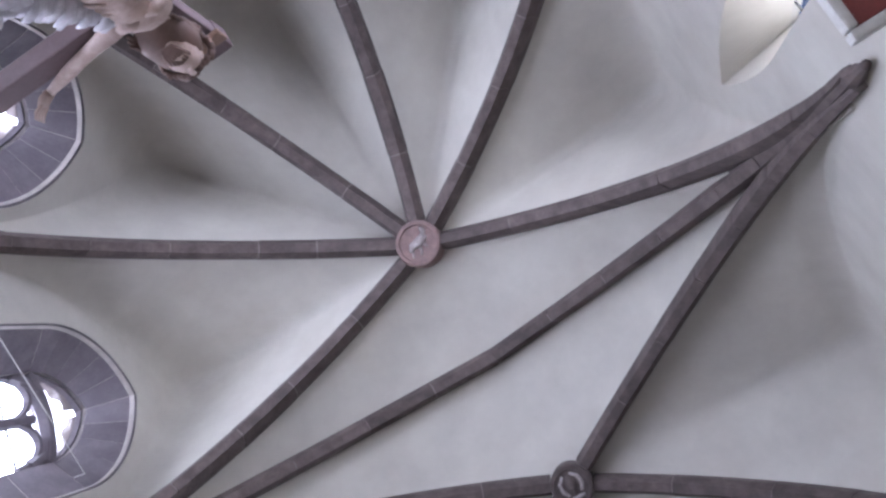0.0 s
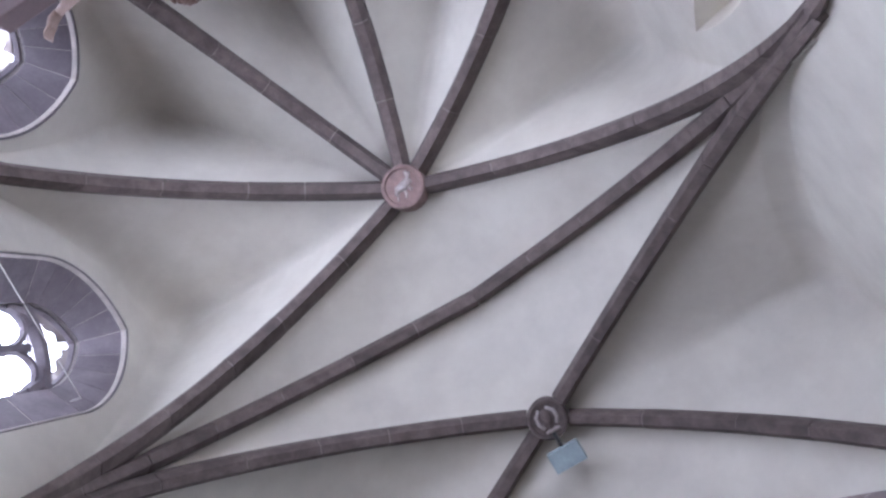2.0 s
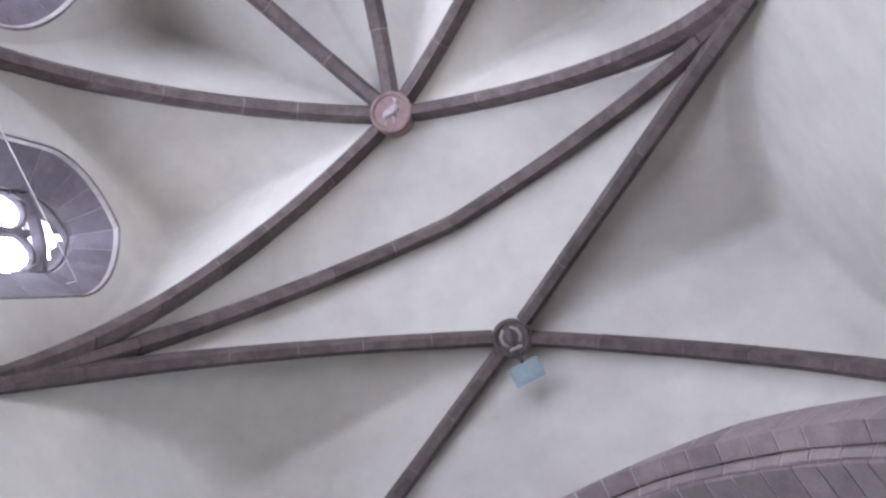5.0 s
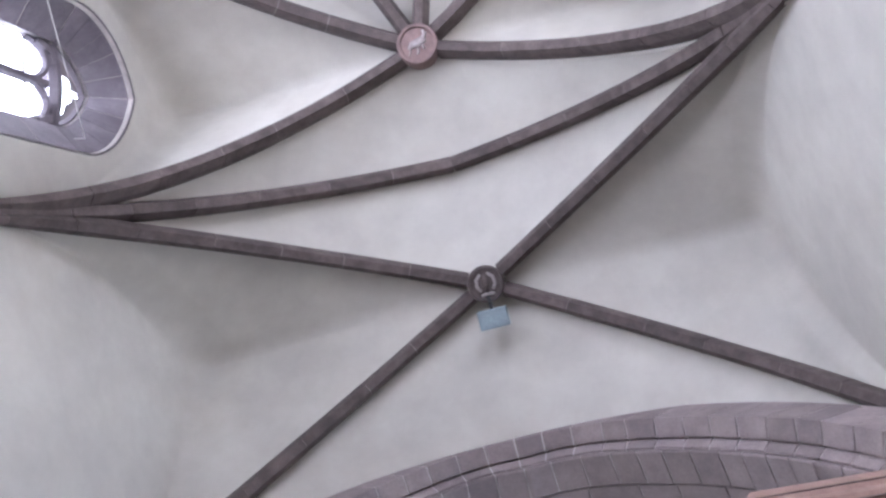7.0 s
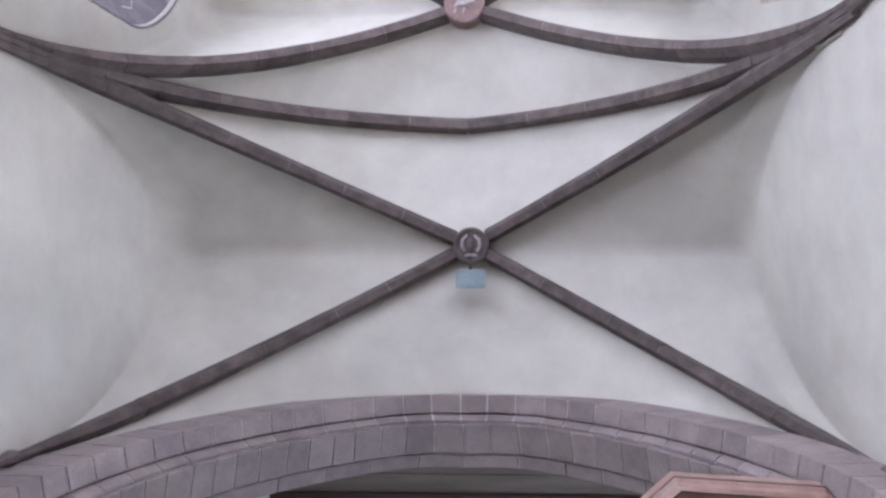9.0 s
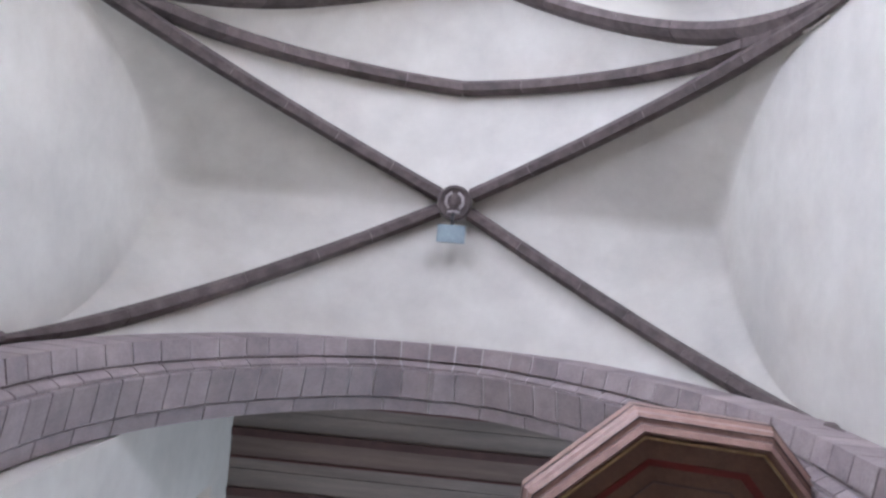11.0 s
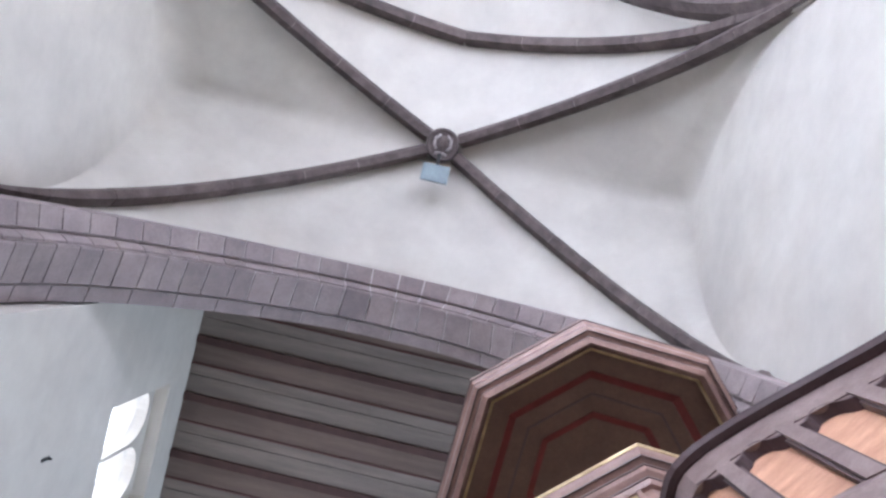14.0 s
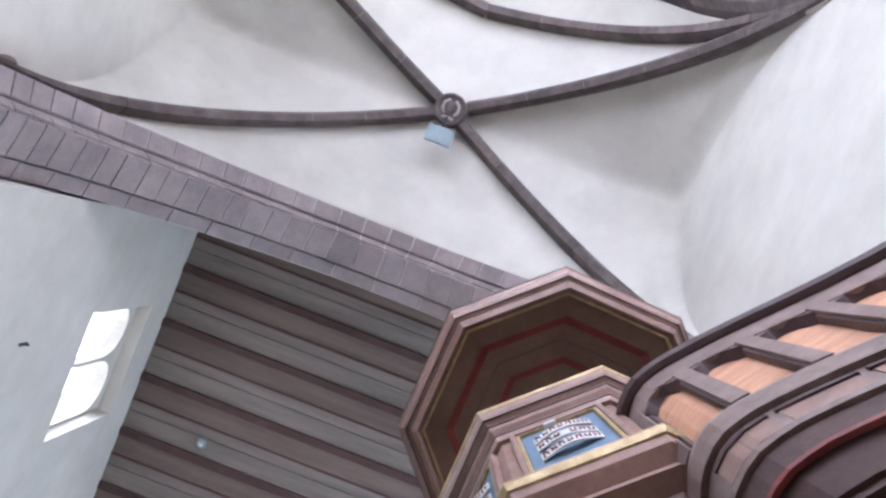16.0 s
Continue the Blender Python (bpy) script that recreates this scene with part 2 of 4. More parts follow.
def wall_with_opening(name, a, b, outline, label, center=0.0, splay=0.0):
    """A thick wall standing on a-b (in plan), from the floor to the roof, with an opening through it."""
    o = outward(a, b)
    u = Vector((b.x - a.x, b.y - a.y, 0)).normalized()
    mid = (a + b) / 2
    mid.z = 0
    half = (Vector((a.x, a.y)) - Vector((b.x, b.y))).length / 2
    bm = bmesh.new()

    def at(p, depth):
        return bm.verts.new(mid + u * p[0] + o * (WALL_OFF + depth) + Vector((0, 0, p[1])))

    ext = 0.25
    rect_in = [(half + 0.02, 0), (half + 0.02, TOP), (-half - 0.02, TOP), (-half - 0.02, 0)]
    rect_out = [(half + ext, 0), (half + ext, TOP), (-half - ext, TOP), (-half - ext, 0)]
    sheets = []
    for depth, rect, inner in ((0.0, rect_in, 0.0), (WALL_T, rect_out, splay)):
        outer = [at(p, depth) for p in rect]
        hole = []
        if outline:
            k = 1 - inner
            zc = outline[0][1] + 0.45 * (max(z for _, z in outline) - outline[0][1])
            hole = [at((center + p[0] * k, zc + (p[1] - zc) * (1 - inner * 0.35)), depth) for p in outline]
        edges = [bm.edges.new((outer[i], outer[(i + 1) % 4])) for i in range(4)]
        edges += [bm.edges.new((hole[i], hole[(i + 1) % len(hole)])) for i in range(len(hole))]
        bmesh.ops.triangle_fill(bm, use_beauty=True, use_dissolve=False, edges=edges)
        sheets.append((outer, hole))
    for ring in (0, 1):
        r0, r1 = sheets[0][ring], sheets[1][ring]
        for i in range(len(r0)):
            bm.faces.new((r0[i], r0[(i + 1) % len(r0)], r1[(i + 1) % len(r1)], r1[i]))
    bmesh.ops.recalc_face_normals(bm, faces=bm.faces[:])
    ob = mesh_object(name, bm, PLASTER)
    return tagged(ob, label, "wall", kind="structure"), mid, u, o


S1_OUT = arch_outline(0.579, 3.0, 7.62, 8.446)
S2_OUT = arch_outline(0.599, 3.0, 7.08, 7.866)
N1_OUT = arch_outline(0.19, 3.0, 6.7, 7.85)
WALLS = {}
WALLS["north"] = wall_with_opening("wall_north", ER, WR, None, "plain white plastered side wall of the choir")
WALLS["south"] = wall_with_opening("wall_south", WL, EL, None, "plain white plastered side wall of the choir")
WALLS["s1"] = wall_with_opening("wall_apse_south", EL, A1, S1_OUT, "white plastered apse wall with a pointed window")
WALLS["s2"] = wall_with_opening("wall_apse_southeast", A1, A2, S2_OUT, "white plastered apse wall with a pointed window")
WALLS["e"] = wall_with_opening("wall_apse_east", A2, A3, None, "white plastered wall closing the apse")
WALLS["n2"] = wall_with_opening("wall_apse_northeast", A3, A4, S2_OUT, "white plastered apse wall with a pointed window")
WALLS["n1"] = wall_with_opening("wall_apse_north", A4, ER, N1_OUT, "white plastered apse wall with a narrow pointed window", center=0.46, splay=0.45)

floor = mesh_object("floor", box_bm(16, 24, 0.2, pose(1, 4, -0.1)), FLOOR)
tagged(floor, "worn grey-brown stone floor of the church", "floor", kind="structure")
ground = mesh_object("ground", box_bm(400, 400, 0.1, pose(0, 0, -0.35)), FLOOR)
tagged(ground, "bare ground round the church", "ground", kind="structure")
# unseen slab above the vault, added to keep the sky out
roof = mesh_object("roof", box_bm(7.5, 7.4, 0.15, pose(0, -1.9, TOP + 0.08)), ROOF)
tagged(roof, "unseen roof slab added over the choir vault", "roof", kind="structure")

# ---- chancel arch and the wall over it ----
ARCH_X = 0.03
ARCH_HALF, ARCH_SPRING, ARCH_CROWN = 2.14, 5.6, 8.85


def pointed(half, spring, crown, n=28):
    """Half profile of a pointed arch, from its springing to the crown, with outward normals (x, z)."""
    rise = crown - spring
    rad = (half * half + rise * rise) / (2 * half)
    th = math.atan2(rise, rad - half)
    out = []
    for i in range(n + 1):
        a = th * i / n
        out.append(((half - rad + rad * math.cos(a), spring + rad * math.sin(a)), (math.cos(a), math.sin(a))))
    return out


def full_arch(half, spring, crown, n=28):
    h = []
    for (x, z), (nx, nz) in pointed(half, spring, crown, n):
        w = max(0.0, 1 - abs(x) / 0.7) ** 2
        h.append(((x, z - 0.25 * w), (nx * (1 - w), nz + (1 - nz) * w)))
    return h + [((-p[0], p[1]), (-q[0], q[1])) for p, q in h[-2::-1]]


def sweep_arch(profile_pts, rows):
    """Skin of an arch ring: profile of (radial, y) along arch rows."""
    rings = []
    for (px, pz), (nx, nz) in rows:
        rings.append([Vector((ARCH_X + px + nx * r, y, pz + nz * r)) for r, y in profile_pts])
    return loft_bm(rings)


# wall over the arch: face towards the choir, pierced by the arch
def arch_wall(name, y0, y1, half, crown, label, x0=-3.2, x1=4.4):
    rows = full_arch(half, ARCH_SPRING, crown)
    hole = [(ARCH_X + half, 0)] + [(ARCH_X + p[0], p[1]) for p, _ in rows] + [(ARCH_X - half, 0)]
    rect = [(x1, 0), (x1, TOP), (x0, TOP), (x0, 0)]
    bm = bmesh.new()
    sheets = []
    for y in (y0, y1):
        vs = [bm.verts.new((x, y, z)) for x, z in rect[:3] + rect[3:] + hole[::-1]]
        bm.faces.new(vs)
        sheets.append(vs)
    k = len(sheets[0])
    for i in range(k):
        bm.faces.new((sheets[0][i], sheets[0][(i + 1) % k], sheets[1][(i + 1) % k], sheets[1][i]))
    bmesh.ops.recalc_face_normals(bm, faces=bm.faces[:])
    ob = mesh_object(name, bm, PLASTER)
    return tagged(ob, label, "wall", kind="structure")


arch_wall("wall_chancel", 1.36, 1.95, ARCH_HALF + 0.25, ARCH_CROWN + 0.25, "white plastered wall over the chancel arch")

# ---- nave beyond the arch ----
NAVE_X, NAVE_Z, NAVE_Y0, NAVE_Y1 = -2.0, 9.62, 1.95, 11.0
# out of view: two plain walls added to close the nave box
nave_walls = [("wall_nave_end", (9.0, 0.4, NAVE_Z), (1.5, NAVE_Y1 + 0.2, NAVE_Z / 2)), ("wall_nave_north", (0.4, NAVE_Y1 - NAVE_Y0, NAVE_Z), (4.6, (NAVE_Y0 + NAVE_Y1) / 2, NAVE_Z / 2))]
for name, size, place in nave_walls:
    tagged(mesh_object(name, box_bm(*size, pose(*place)), PLASTER), "unseen plastered wall added to close the nave", "wall", kind="structure")


def nave_south_wall():
    """The nave's side wall with a rectangular window recess."""
    bm = bmesh.new()
    y0, y1, z0, z1 = 2.87, 4.01, 7.68, 9.08
    t = 0.5
    ys, zs = [NAVE_Y0, y0, y1, NAVE_Y1], [0, z0, z1, TOP]
    bms = []
    for i in range(3):
        for j in range(3):
            if i == 1 and j == 1:
                continue
            sy, sz = ys[i + 1] - ys[i], zs[j + 1] - zs[j]
            bms.append(box_bm(t, sy, sz, pose(NAVE_X - t / 2, (ys[i] + ys[i + 1]) / 2, (zs[j] + zs[j + 1]) / 2)))
    bm.free()
    bm = merge(*bms)
    bmesh.ops.remove_doubles(bm, verts=bm.verts[:], dist=0.0005)
    return tagged(mesh_object("wall_nave_south", bm, PLASTER), "unseen plastered wall added to close the nave with a small square window recess", "wall", kind="structure")


nave_south_wall()


def nave_ceiling():
    bms = {"g": [], "b": [], "d": [], "r": []}
    y = NAVE_Y0 - 0.141
    xa, xb = NAVE_X, 4.4
    cx, sx = (xa + xb) / 2, xb - xa
    while y < NAVE_Y1:
        # batten, one brown board with a reddish edge, a narrow and a wide grey board
        for key, y0, y1, lift in (("b", 0.085, 0.292, 0.0), ("g", 0.308, 0.414, -0.004), ("g", 0.420, 0.609, -0.002)):
            bms[key].append(box_bm(sx, y1 - y0, 0.03, pose(cx, y + (y0 + y1) / 2, NAVE_Z + 0.02 + lift), 0.004))
        bms["d"].append(box_bm(sx, 0.085, 0.06, pose(cx, y + 0.0425, NAVE_Z + 0.004), 0.008))
        bms["r"].append(box_bm(sx, 0.018, 0.04, pose(cx, y + 0.30, NAVE_Z + 0.008), 0.004))
        y += 0.609
    mats = [BOARD_GREY, BOARD_BROWN, BATTEN, BATTEN_RED]
    out = bmesh.new()
    for idx, key in enumerate("gbdr"):
        b = merge(*bms[key])
        for f in b.faces:
            f.material_index = idx
        me = bpy.data.meshes.new("tmp")
        b.to_mesh(me)
        b.free()
        out.from_mesh(me)
        bpy.data.meshes.remove(me)
    ob = mesh_object("ceiling_nave", out, BOARD_GREY)
    for m in mats[1:]:
        ob.data.materials.append(m)
    return tagged(ob, "boarded nave ceiling in grey and brown stripes with dark battens", "ceiling", kind="structure")


nave_ceiling()
# the nave's unseen cover, added likewise against sky light
tagged(mesh_object("roof_nave", box_bm(7.6, 9.8, 0.1, pose(1.3, 6.5, TOP + 0.05)), ROOF), "unseen roof slab added over the nave", "roof", kind="structure")

# ---- ribs ----
RIB_PROFILE = [(-0.068, 0.19), (-0.068, 0.08), (-0.032, 0.0), (0.032, 0.0), (0.068, 0.08), (0.068, 0.19)]


def rib_path(kind, a, b, down):
    """A rib's line from its corbel up to the crown."""
    p, n = arc(a, b, LEAN[kind], 48)
    foot = [(a + Vector((0, 0, -down * k)), n[0]) for k in (1.0, 0.5)]
    return foot + list(zip(p, n))


def rib_ring(q, n, side, grow=0.0):
    w = min(1.0, max(0.0, (q.z - 5.85) / 1.35))
    w = w * w * (3 - 2 * w)
    k = 0.32 + 0.68 * w
    sink = Vector((math.copysign(1, q.x), 0, 0)) if q.y > -2.5 else Vector((q.x, q.y + 2.16, 0)).normalized()
    back = sink * (0.045 * (1 - w))
    return [q + back + side * (c + (grow if c > 0 else -grow)) * k + n * ((h - grow if h < 0.1 else h) * (0.4 + 0.6 * w)) for c, h in RIB_PROFILE]


def build_rib(kind, a, b, down=0.26, stop=0.16):
    path = rib_path(kind, a, b, down)
    d = Vector((b.x - a.x, b.y - a.y, 0)).normalized()
    side = Vector((-d.y, d.x, 0))
    thing = empty("vault_rib", a)
    inv = Matrix.Translation(-a)
    # running length
    run = [0.0]
    for i in range(1, len(path)):
        run.append(run[-1] + (path[i][0] - path[i - 1][0]).length)
    total = run[-1] - (stop if b is not TP else -0.012)

    def at(s):
        for i in range(1, len(path)):
            if run[i] >= s or i == len(path) - 1:
                f = (s - run[i - 1]) / max(run[i] - run[i - 1], 1e-6)
                return path[i - 1][0].lerp(path[i][0], f), path[i - 1][1].lerp(path[i][1], f).normalized()

    core = loft_bm([rib_ring(*at(total * k / 60), side, -0.003) for k in range(61)])
    core.transform(inv)
    part("mortar_core", core, RIB_MORTAR, thing, "greyed mortar in the joints")
    count = round(total / 0.6)
    s = 0.0
    cuts = [0.0] + [total * (k + random.uniform(-0.12, 0.12)) / count for k in range(1, count)] + [total]
    for c0, c1 in zip(cuts, cuts[1:]):
        g = 0.004
        n = 5
        grow = random.uniform(0.0, 0.004)
        rings = [rib_ring(*at(c0 + g + (c1 - c0 - 2 * g) * k / n), side, grow) for k in range(n + 1)]
        bm = loft_bm(rings)
        bm.transform(inv)
        part("rib_stone", bm, RIB, thing)
    return tagged(thing, "chamfered brown sandstone vault rib with thin greyed joints", "vault rib", "vault ribs")


# ribs sharing a corbel stand side by side on it
FOOT_SHIFT = {"B": -0.075, "T": -0.03, "D": 0.025, "A": 0.0}
for kind, a, b in RIBS:
    shift = FOOT_SHIFT[kind] if a in (ER, EL) else 0.0
    shift -= 0.035 if a is ER else 0.0
    build_rib(kind, a + Vector((0, shift, 0)), b)

# ---- chancel arch stones ----
arch = empty("chancel_arch", (ARCH_X, 1.5, 0))
tagged(arch, "stepped chancel arch of grey-red sandstone voussoirs", "arch", kind="structure")
arch_inv = Matrix.Translation((-ARCH_X, -1.5, 0))
# profiles of (radial, y): outer order with a hollow chamfer, inner order, rear lip
OUTER = [(0.40, 1.31), (0.06, 1.31), (0.035, 1.452), (0.06, 1.458), (0.06, 1.474), (0.03, 1.48), (-0.02, 1.512), (-0.02, 1.53), (0.40, 1.53)]
INNER = [(0.40, 1.535), (-0.04, 1.535), (-0.045, 1.55), (0.0, 1.80), (0.40, 1.80)]
REAR = [(0.40, 1.815), (0.02, 1.815), (0.045, 1.93), (0.40, 1.93)]


def arch_order(profile, half, crown, length, name):
    rows = full_arch(half, ARCH_SPRING, crown, 120)
    rows = [((half, 0.0), (1, 0))] + rows + [((-half, 0.0), (-1, 0))]
    run = [0.0]
    for i in range(1, len(rows)):
        run.append(run[-1] + math.dist(rows[i][0], rows[i - 1][0]))

    def at(s):
        for i in range(1, len(rows)):
            if run[i] >= s or i == len(rows) - 1:
                f = (s - run[i - 1]) / max(run[i] - run[i - 1], 1e-6)
                (p0, n0), (p1, n1) = rows[i - 1], rows[i]
                return tuple(a + (b - a) * f for a, b in zip(p0, p1)), tuple(a + (b - a) * f for a, b in zip(n0, n1))

    shrunk = [(r + 0.008, y + (0.003 if y < 1.6 else -0.003)) for r, y in profile]
    bm = sweep_arch(shrunk, [at(run[-1] * k / 400) for k in range(401)])
    bm.transform(arch_inv)
    part("mortar_core", bm, MORTAR, arch, "pale mortar in the joints")
    s = 0.0
    while s < run[-1] - 0.02:
        e = min(s + length * random.uniform(0.86, 1.14), run[-1])
        if run[-1] - e < 0.12:
            e = run[-1]
        g, n = 0.0065, 6
        lift = random.uniform(-0.002, 0.002)
        bm = sweep_arch([(r + lift if r < 0.1 else r, y) for r, y in profile], [at(s + g + (e - s - 2 * g) * k / n) for k in range(n + 1)])
        bm.transform(arch_inv)
        part("voussoir", bm, STONE, arch)
        s = e


arch_order(OUTER, ARCH_HALF, ARCH_CROWN, 0.25, "outer")
arch_order(INNER, ARCH_HALF, ARCH_CROWN, 0.235, "inner")
arch_order(REAR, ARCH_HALF, ARCH_CROWN, 0.4, "rear")


# ---- bosses ----
BOSS_RED = material("reddish_sandstone", (0.25, 0.165, 0.155), 0.85, (0.16, 0.11, 0.105), 9, 60, 0.4)


def boss(center, radius, label, stone=RIB):
    thing = empty("roof_boss", center)
    prof = [(radius * 0.55, 0.22), (radius * 0.98, 0.2), (radius, 0.02), (radius * 0.93, -0.02), (radius * 0.80, -0.022), (radius * 0.77, -0.004), (0.01, -0.002)]
    part("drum", lathe_bm(prof, 40, (0, 0)), stone, thing, smooth=False)
    return tagged(thing, label, "roof boss", "vault bosses")


boss1 = boss(B1 + Vector((0, 0, -0.02)), 0.185, "round reddish sandstone boss with a pale carved relief", BOSS_RED)
boss2 = boss(B2 + Vector((0, 0, -0.02)), 0.165, "round brown sandstone boss with a pale carved relief")

def relief(thing, strokes, mat):
    """A low carved relief: rounded ridges along strokes of (x, y, radius)."""
    for stroke in strokes:
        rings = []
        for i, (x, y, r) in enumerate(stroke):
            x0, y0, _ = stroke[max(i - 1, 0)]
            x1, y1, _ = stroke[min(i + 1, len(stroke) - 1)]
            d = Vector((x1 - x0, y1 - y0, 0)).normalized()
            side = Vector((-d.y, d.x, 0))
            rings.append([Vector((x, y, -0.004)) + side * (r * math.cos(a)) + Vector((0, 0, -r * 0.8 * math.sin(a))) for a in [math.pi * k / 5 for k in range(6)]])
        part("relief", loft_bm(rings), mat, thing, "pale worn carving", smooth=True)


CARVED = material("pale_worn_paint", (0.40, 0.36, 0.36), 0.8, (0.27, 0.23, 0.23), 30, 120, 0.3)
relief(boss1, [[(-0.085, 0.035, 0.012), (-0.05, 0.0, 0.03), (0.0, 0.0, 0.04), (0.05, -0.02, 0.036), (0.085, -0.01, 0.012)],
               [(0.06, -0.03, 0.016), (0.085, -0.075, 0.022), (0.07, -0.1, 0.01)], [(-0.05, 0.0, 0.014), (-0.075, 0.055, 0.009), (-0.09, 0.085, 0.007)],
               [(0.0, 0.02, 0.014), (-0.005, 0.07, 0.01), (-0.02, 0.095, 0.007)], [(0.04, 0.02, 0.014), (0.05, 0.06, 0.01)]], CARVED)
relief(boss2, [[(-0.03, -0.095, 0.012), (-0.075, -0.05, 0.015), (-0.08, 0.01, 0.015), (-0.05, 0.06, 0.013)],
               [(0.03, -0.095, 0.012), (0.075, -0.05, 0.015), (0.08, 0.01, 0.015), (0.05, 0.06, 0.013)],
               [(-0.06, 0.095, 0.012), (0.0, 0.085, 0.02), (0.06, 0.095, 0.012)]], CARVED)
relief(boss2, [[(0.0, 0.075, 0.02), (0.0, 0.03, 0.014), (0.0, -0.02, 0.04), (0.0, -0.06, 0.03), (0.0, -0.085, 0.012)]], RIB)

# ---- lamp box by the western boss ----
lampbox = empty("vault_speaker_box", (0.06, 0.30, 8.86))
part("body", box_bm(0.26, 0.165, 0.1, None, 0.008), BOX, lampbox)
part("stem", box_bm(0.03, 0.14, 0.03, pose(0, -0.13, 0.03)), IRON, lampbox, "short dark fixing arm")
tagged(lampbox, "pale blue-grey metal box fixed beside the boss", "speaker box")

# ---- pulpit ----
SB = (1.53, 2.11)
TURN = radians(22.5 + 3.2)
board = empty("sounding_board", (SB[0], SB[1], 5.43))
bc = (0, 0)
part("cornice", lathe_bm([(0.80, 0.02), (0.83, -0.03), (0.86, -0.01), (0.865, 0.03), (0.89, 0.035), (0.915, 0.06), (0.921, 0.10), (0.94, 0.12), (0.94, 0.2), (0.80, 0.2)], 8, bc, TURN, True), WOOD_ROSE, board, "rose-brown moulded cornice")
# thin dark rings stand for the shade in the cornice's grooves
for r, z in ((0.862, 0.012), (0.893, 0.032), (0.942, 0.125)):
    part("groove_shade", lathe_bm([(r - 0.004, z), (r + 0.003, z - 0.004), (r + 0.005, z + 0.006), (r - 0.004, z + 0.01)], 8, bc, TURN, True), WOOD_DARK, board)
part("gilt_line", lathe_bm([(0.80, 0.02), (0.80, -0.005), (0.785, -0.005), (0.785, 0.03)], 8, bc, TURN, True), GOLD, board, "thin gilt line")
part("outer_panel", lathe_bm([(0.80, 0.06), (0.66, 0.08), (0.66, 0.1), (0.80, 0.1)], 8, bc, TURN, True), WOOD_BROWN, board)
part("red_band", lathe_bm([(0.665, 0.07), (0.62, 0.11), (0.62, 0.13), (0.665, 0.1)], 8, bc, TURN, True), RED, board, "dark red band")
part("thin_line", lathe_bm([(0.535, 0.13), (0.525, 0.128), (0.52, 0.133), (0.525, 0.15)], 8, bc, TURN, True), WOOD_DARK, board)
part("middle_panel", lathe_bm([(0.63, 0.12), (0.42, 0.15), (0.42, 0.17), (0.63, 0.17)], 8, bc, TURN, True), WOOD_BROWN, board)
part("inner_red_band", lathe_bm([(0.425, 0.14), (0.385, 0.17), (0.385, 0.19), (0.425, 0.18)], 8, bc, TURN, True), RED, board, "dark red band")
part("inner_panel", lathe_bm([(0.40, 0.18), (0.02, 0.19), (0.02, 0.22), (0.40, 0.22)], 8, bc, TURN), WOOD_BROWN, board)
part("top", lathe_bm([(0.94, 0.2), (0.94, 0.24), (0.02, 0.3), (0.02, 0.2)], 8, bc, TURN), WOOD_ROSE, board)
tagged(board, "octagonal rose-brown sounding board with red and gilt lines", "sounding board")

PC = (1.60, 2.34)
pulpit = empty("pulpit", (PC[0], PC[1], 0))
body_r = 0.62
part("body", lathe_bm([(0.30, 3.30), (body_r, 3.32), (body_r, 4.19), (0.3, 4.19)], 8, bc, TURN), WOOD_ROSE, pulpit)
part("cornice", lathe_bm([(0.5, 4.13), (0.64, 4.13), (0.655, 4.16), (0.65, 4.18), (0.68, 4.2), (0.69, 4.23), (0.69, 4.245), (0.72, 4.26), (0.735, 4.29), (0.745, 4.32), (0.67, 4.33), (0.5, 4.33)], 8, bc, TURN), WOOD_ROSE, pulpit, "stepped rose-brown cornice")
# groove shade again put in as dark rings, on the pulpit's cornice
for r, z in ((0.657, 4.165), (0.692, 4.23), (0.722, 4.258)):
    part("groove_shade", lathe_bm([(r - 0.004, z), (r + 0.002, z - 0.004), (r + 0.004, z + 0.008), (r - 0.004, z + 0.01)], 8, bc, TURN, True), WOOD_DARK, pulpit)
part("cornice_gilt", lathe_bm([(0.69, 4.32), (0.748, 4.32), (0.757, 4.335), (0.748, 4.35), (0.69, 4.35)], 8, bc, TURN, True), GOLD, pulpit, "gilt top edge")
part("lower_gilt", lathe_bm([(0.6, 3.34), (0.67, 3.335), (0.693, 3.315), (0.697, 3.28), (0.68, 3.255), (0.6, 3.25)], 8, bc, TURN, True), GOLD, pulpit, "worn gilt roll moulding")
part("lower_moulding", lathe_bm([(0.67, 3.255), (0.66, 3.20), (0.59, 3.17), (0.61, 3.14), (0.62, 3.08), (0.50, 3.06)], 8, bc, TURN), WOOD_ROSE, pulpit, "stepped base moulding")
part("base", lathe_bm([(0.22, 0.0), (0.22, 2.2), (0.30, 2.5), (0.46, 2.9), (0.55, 3.08)], 8, bc, TURN), WOOD_BROWN, pulpit)
tagged(pulpit, "octagonal painted wooden pulpit with gilt mouldings and painted panels", "pulpit")


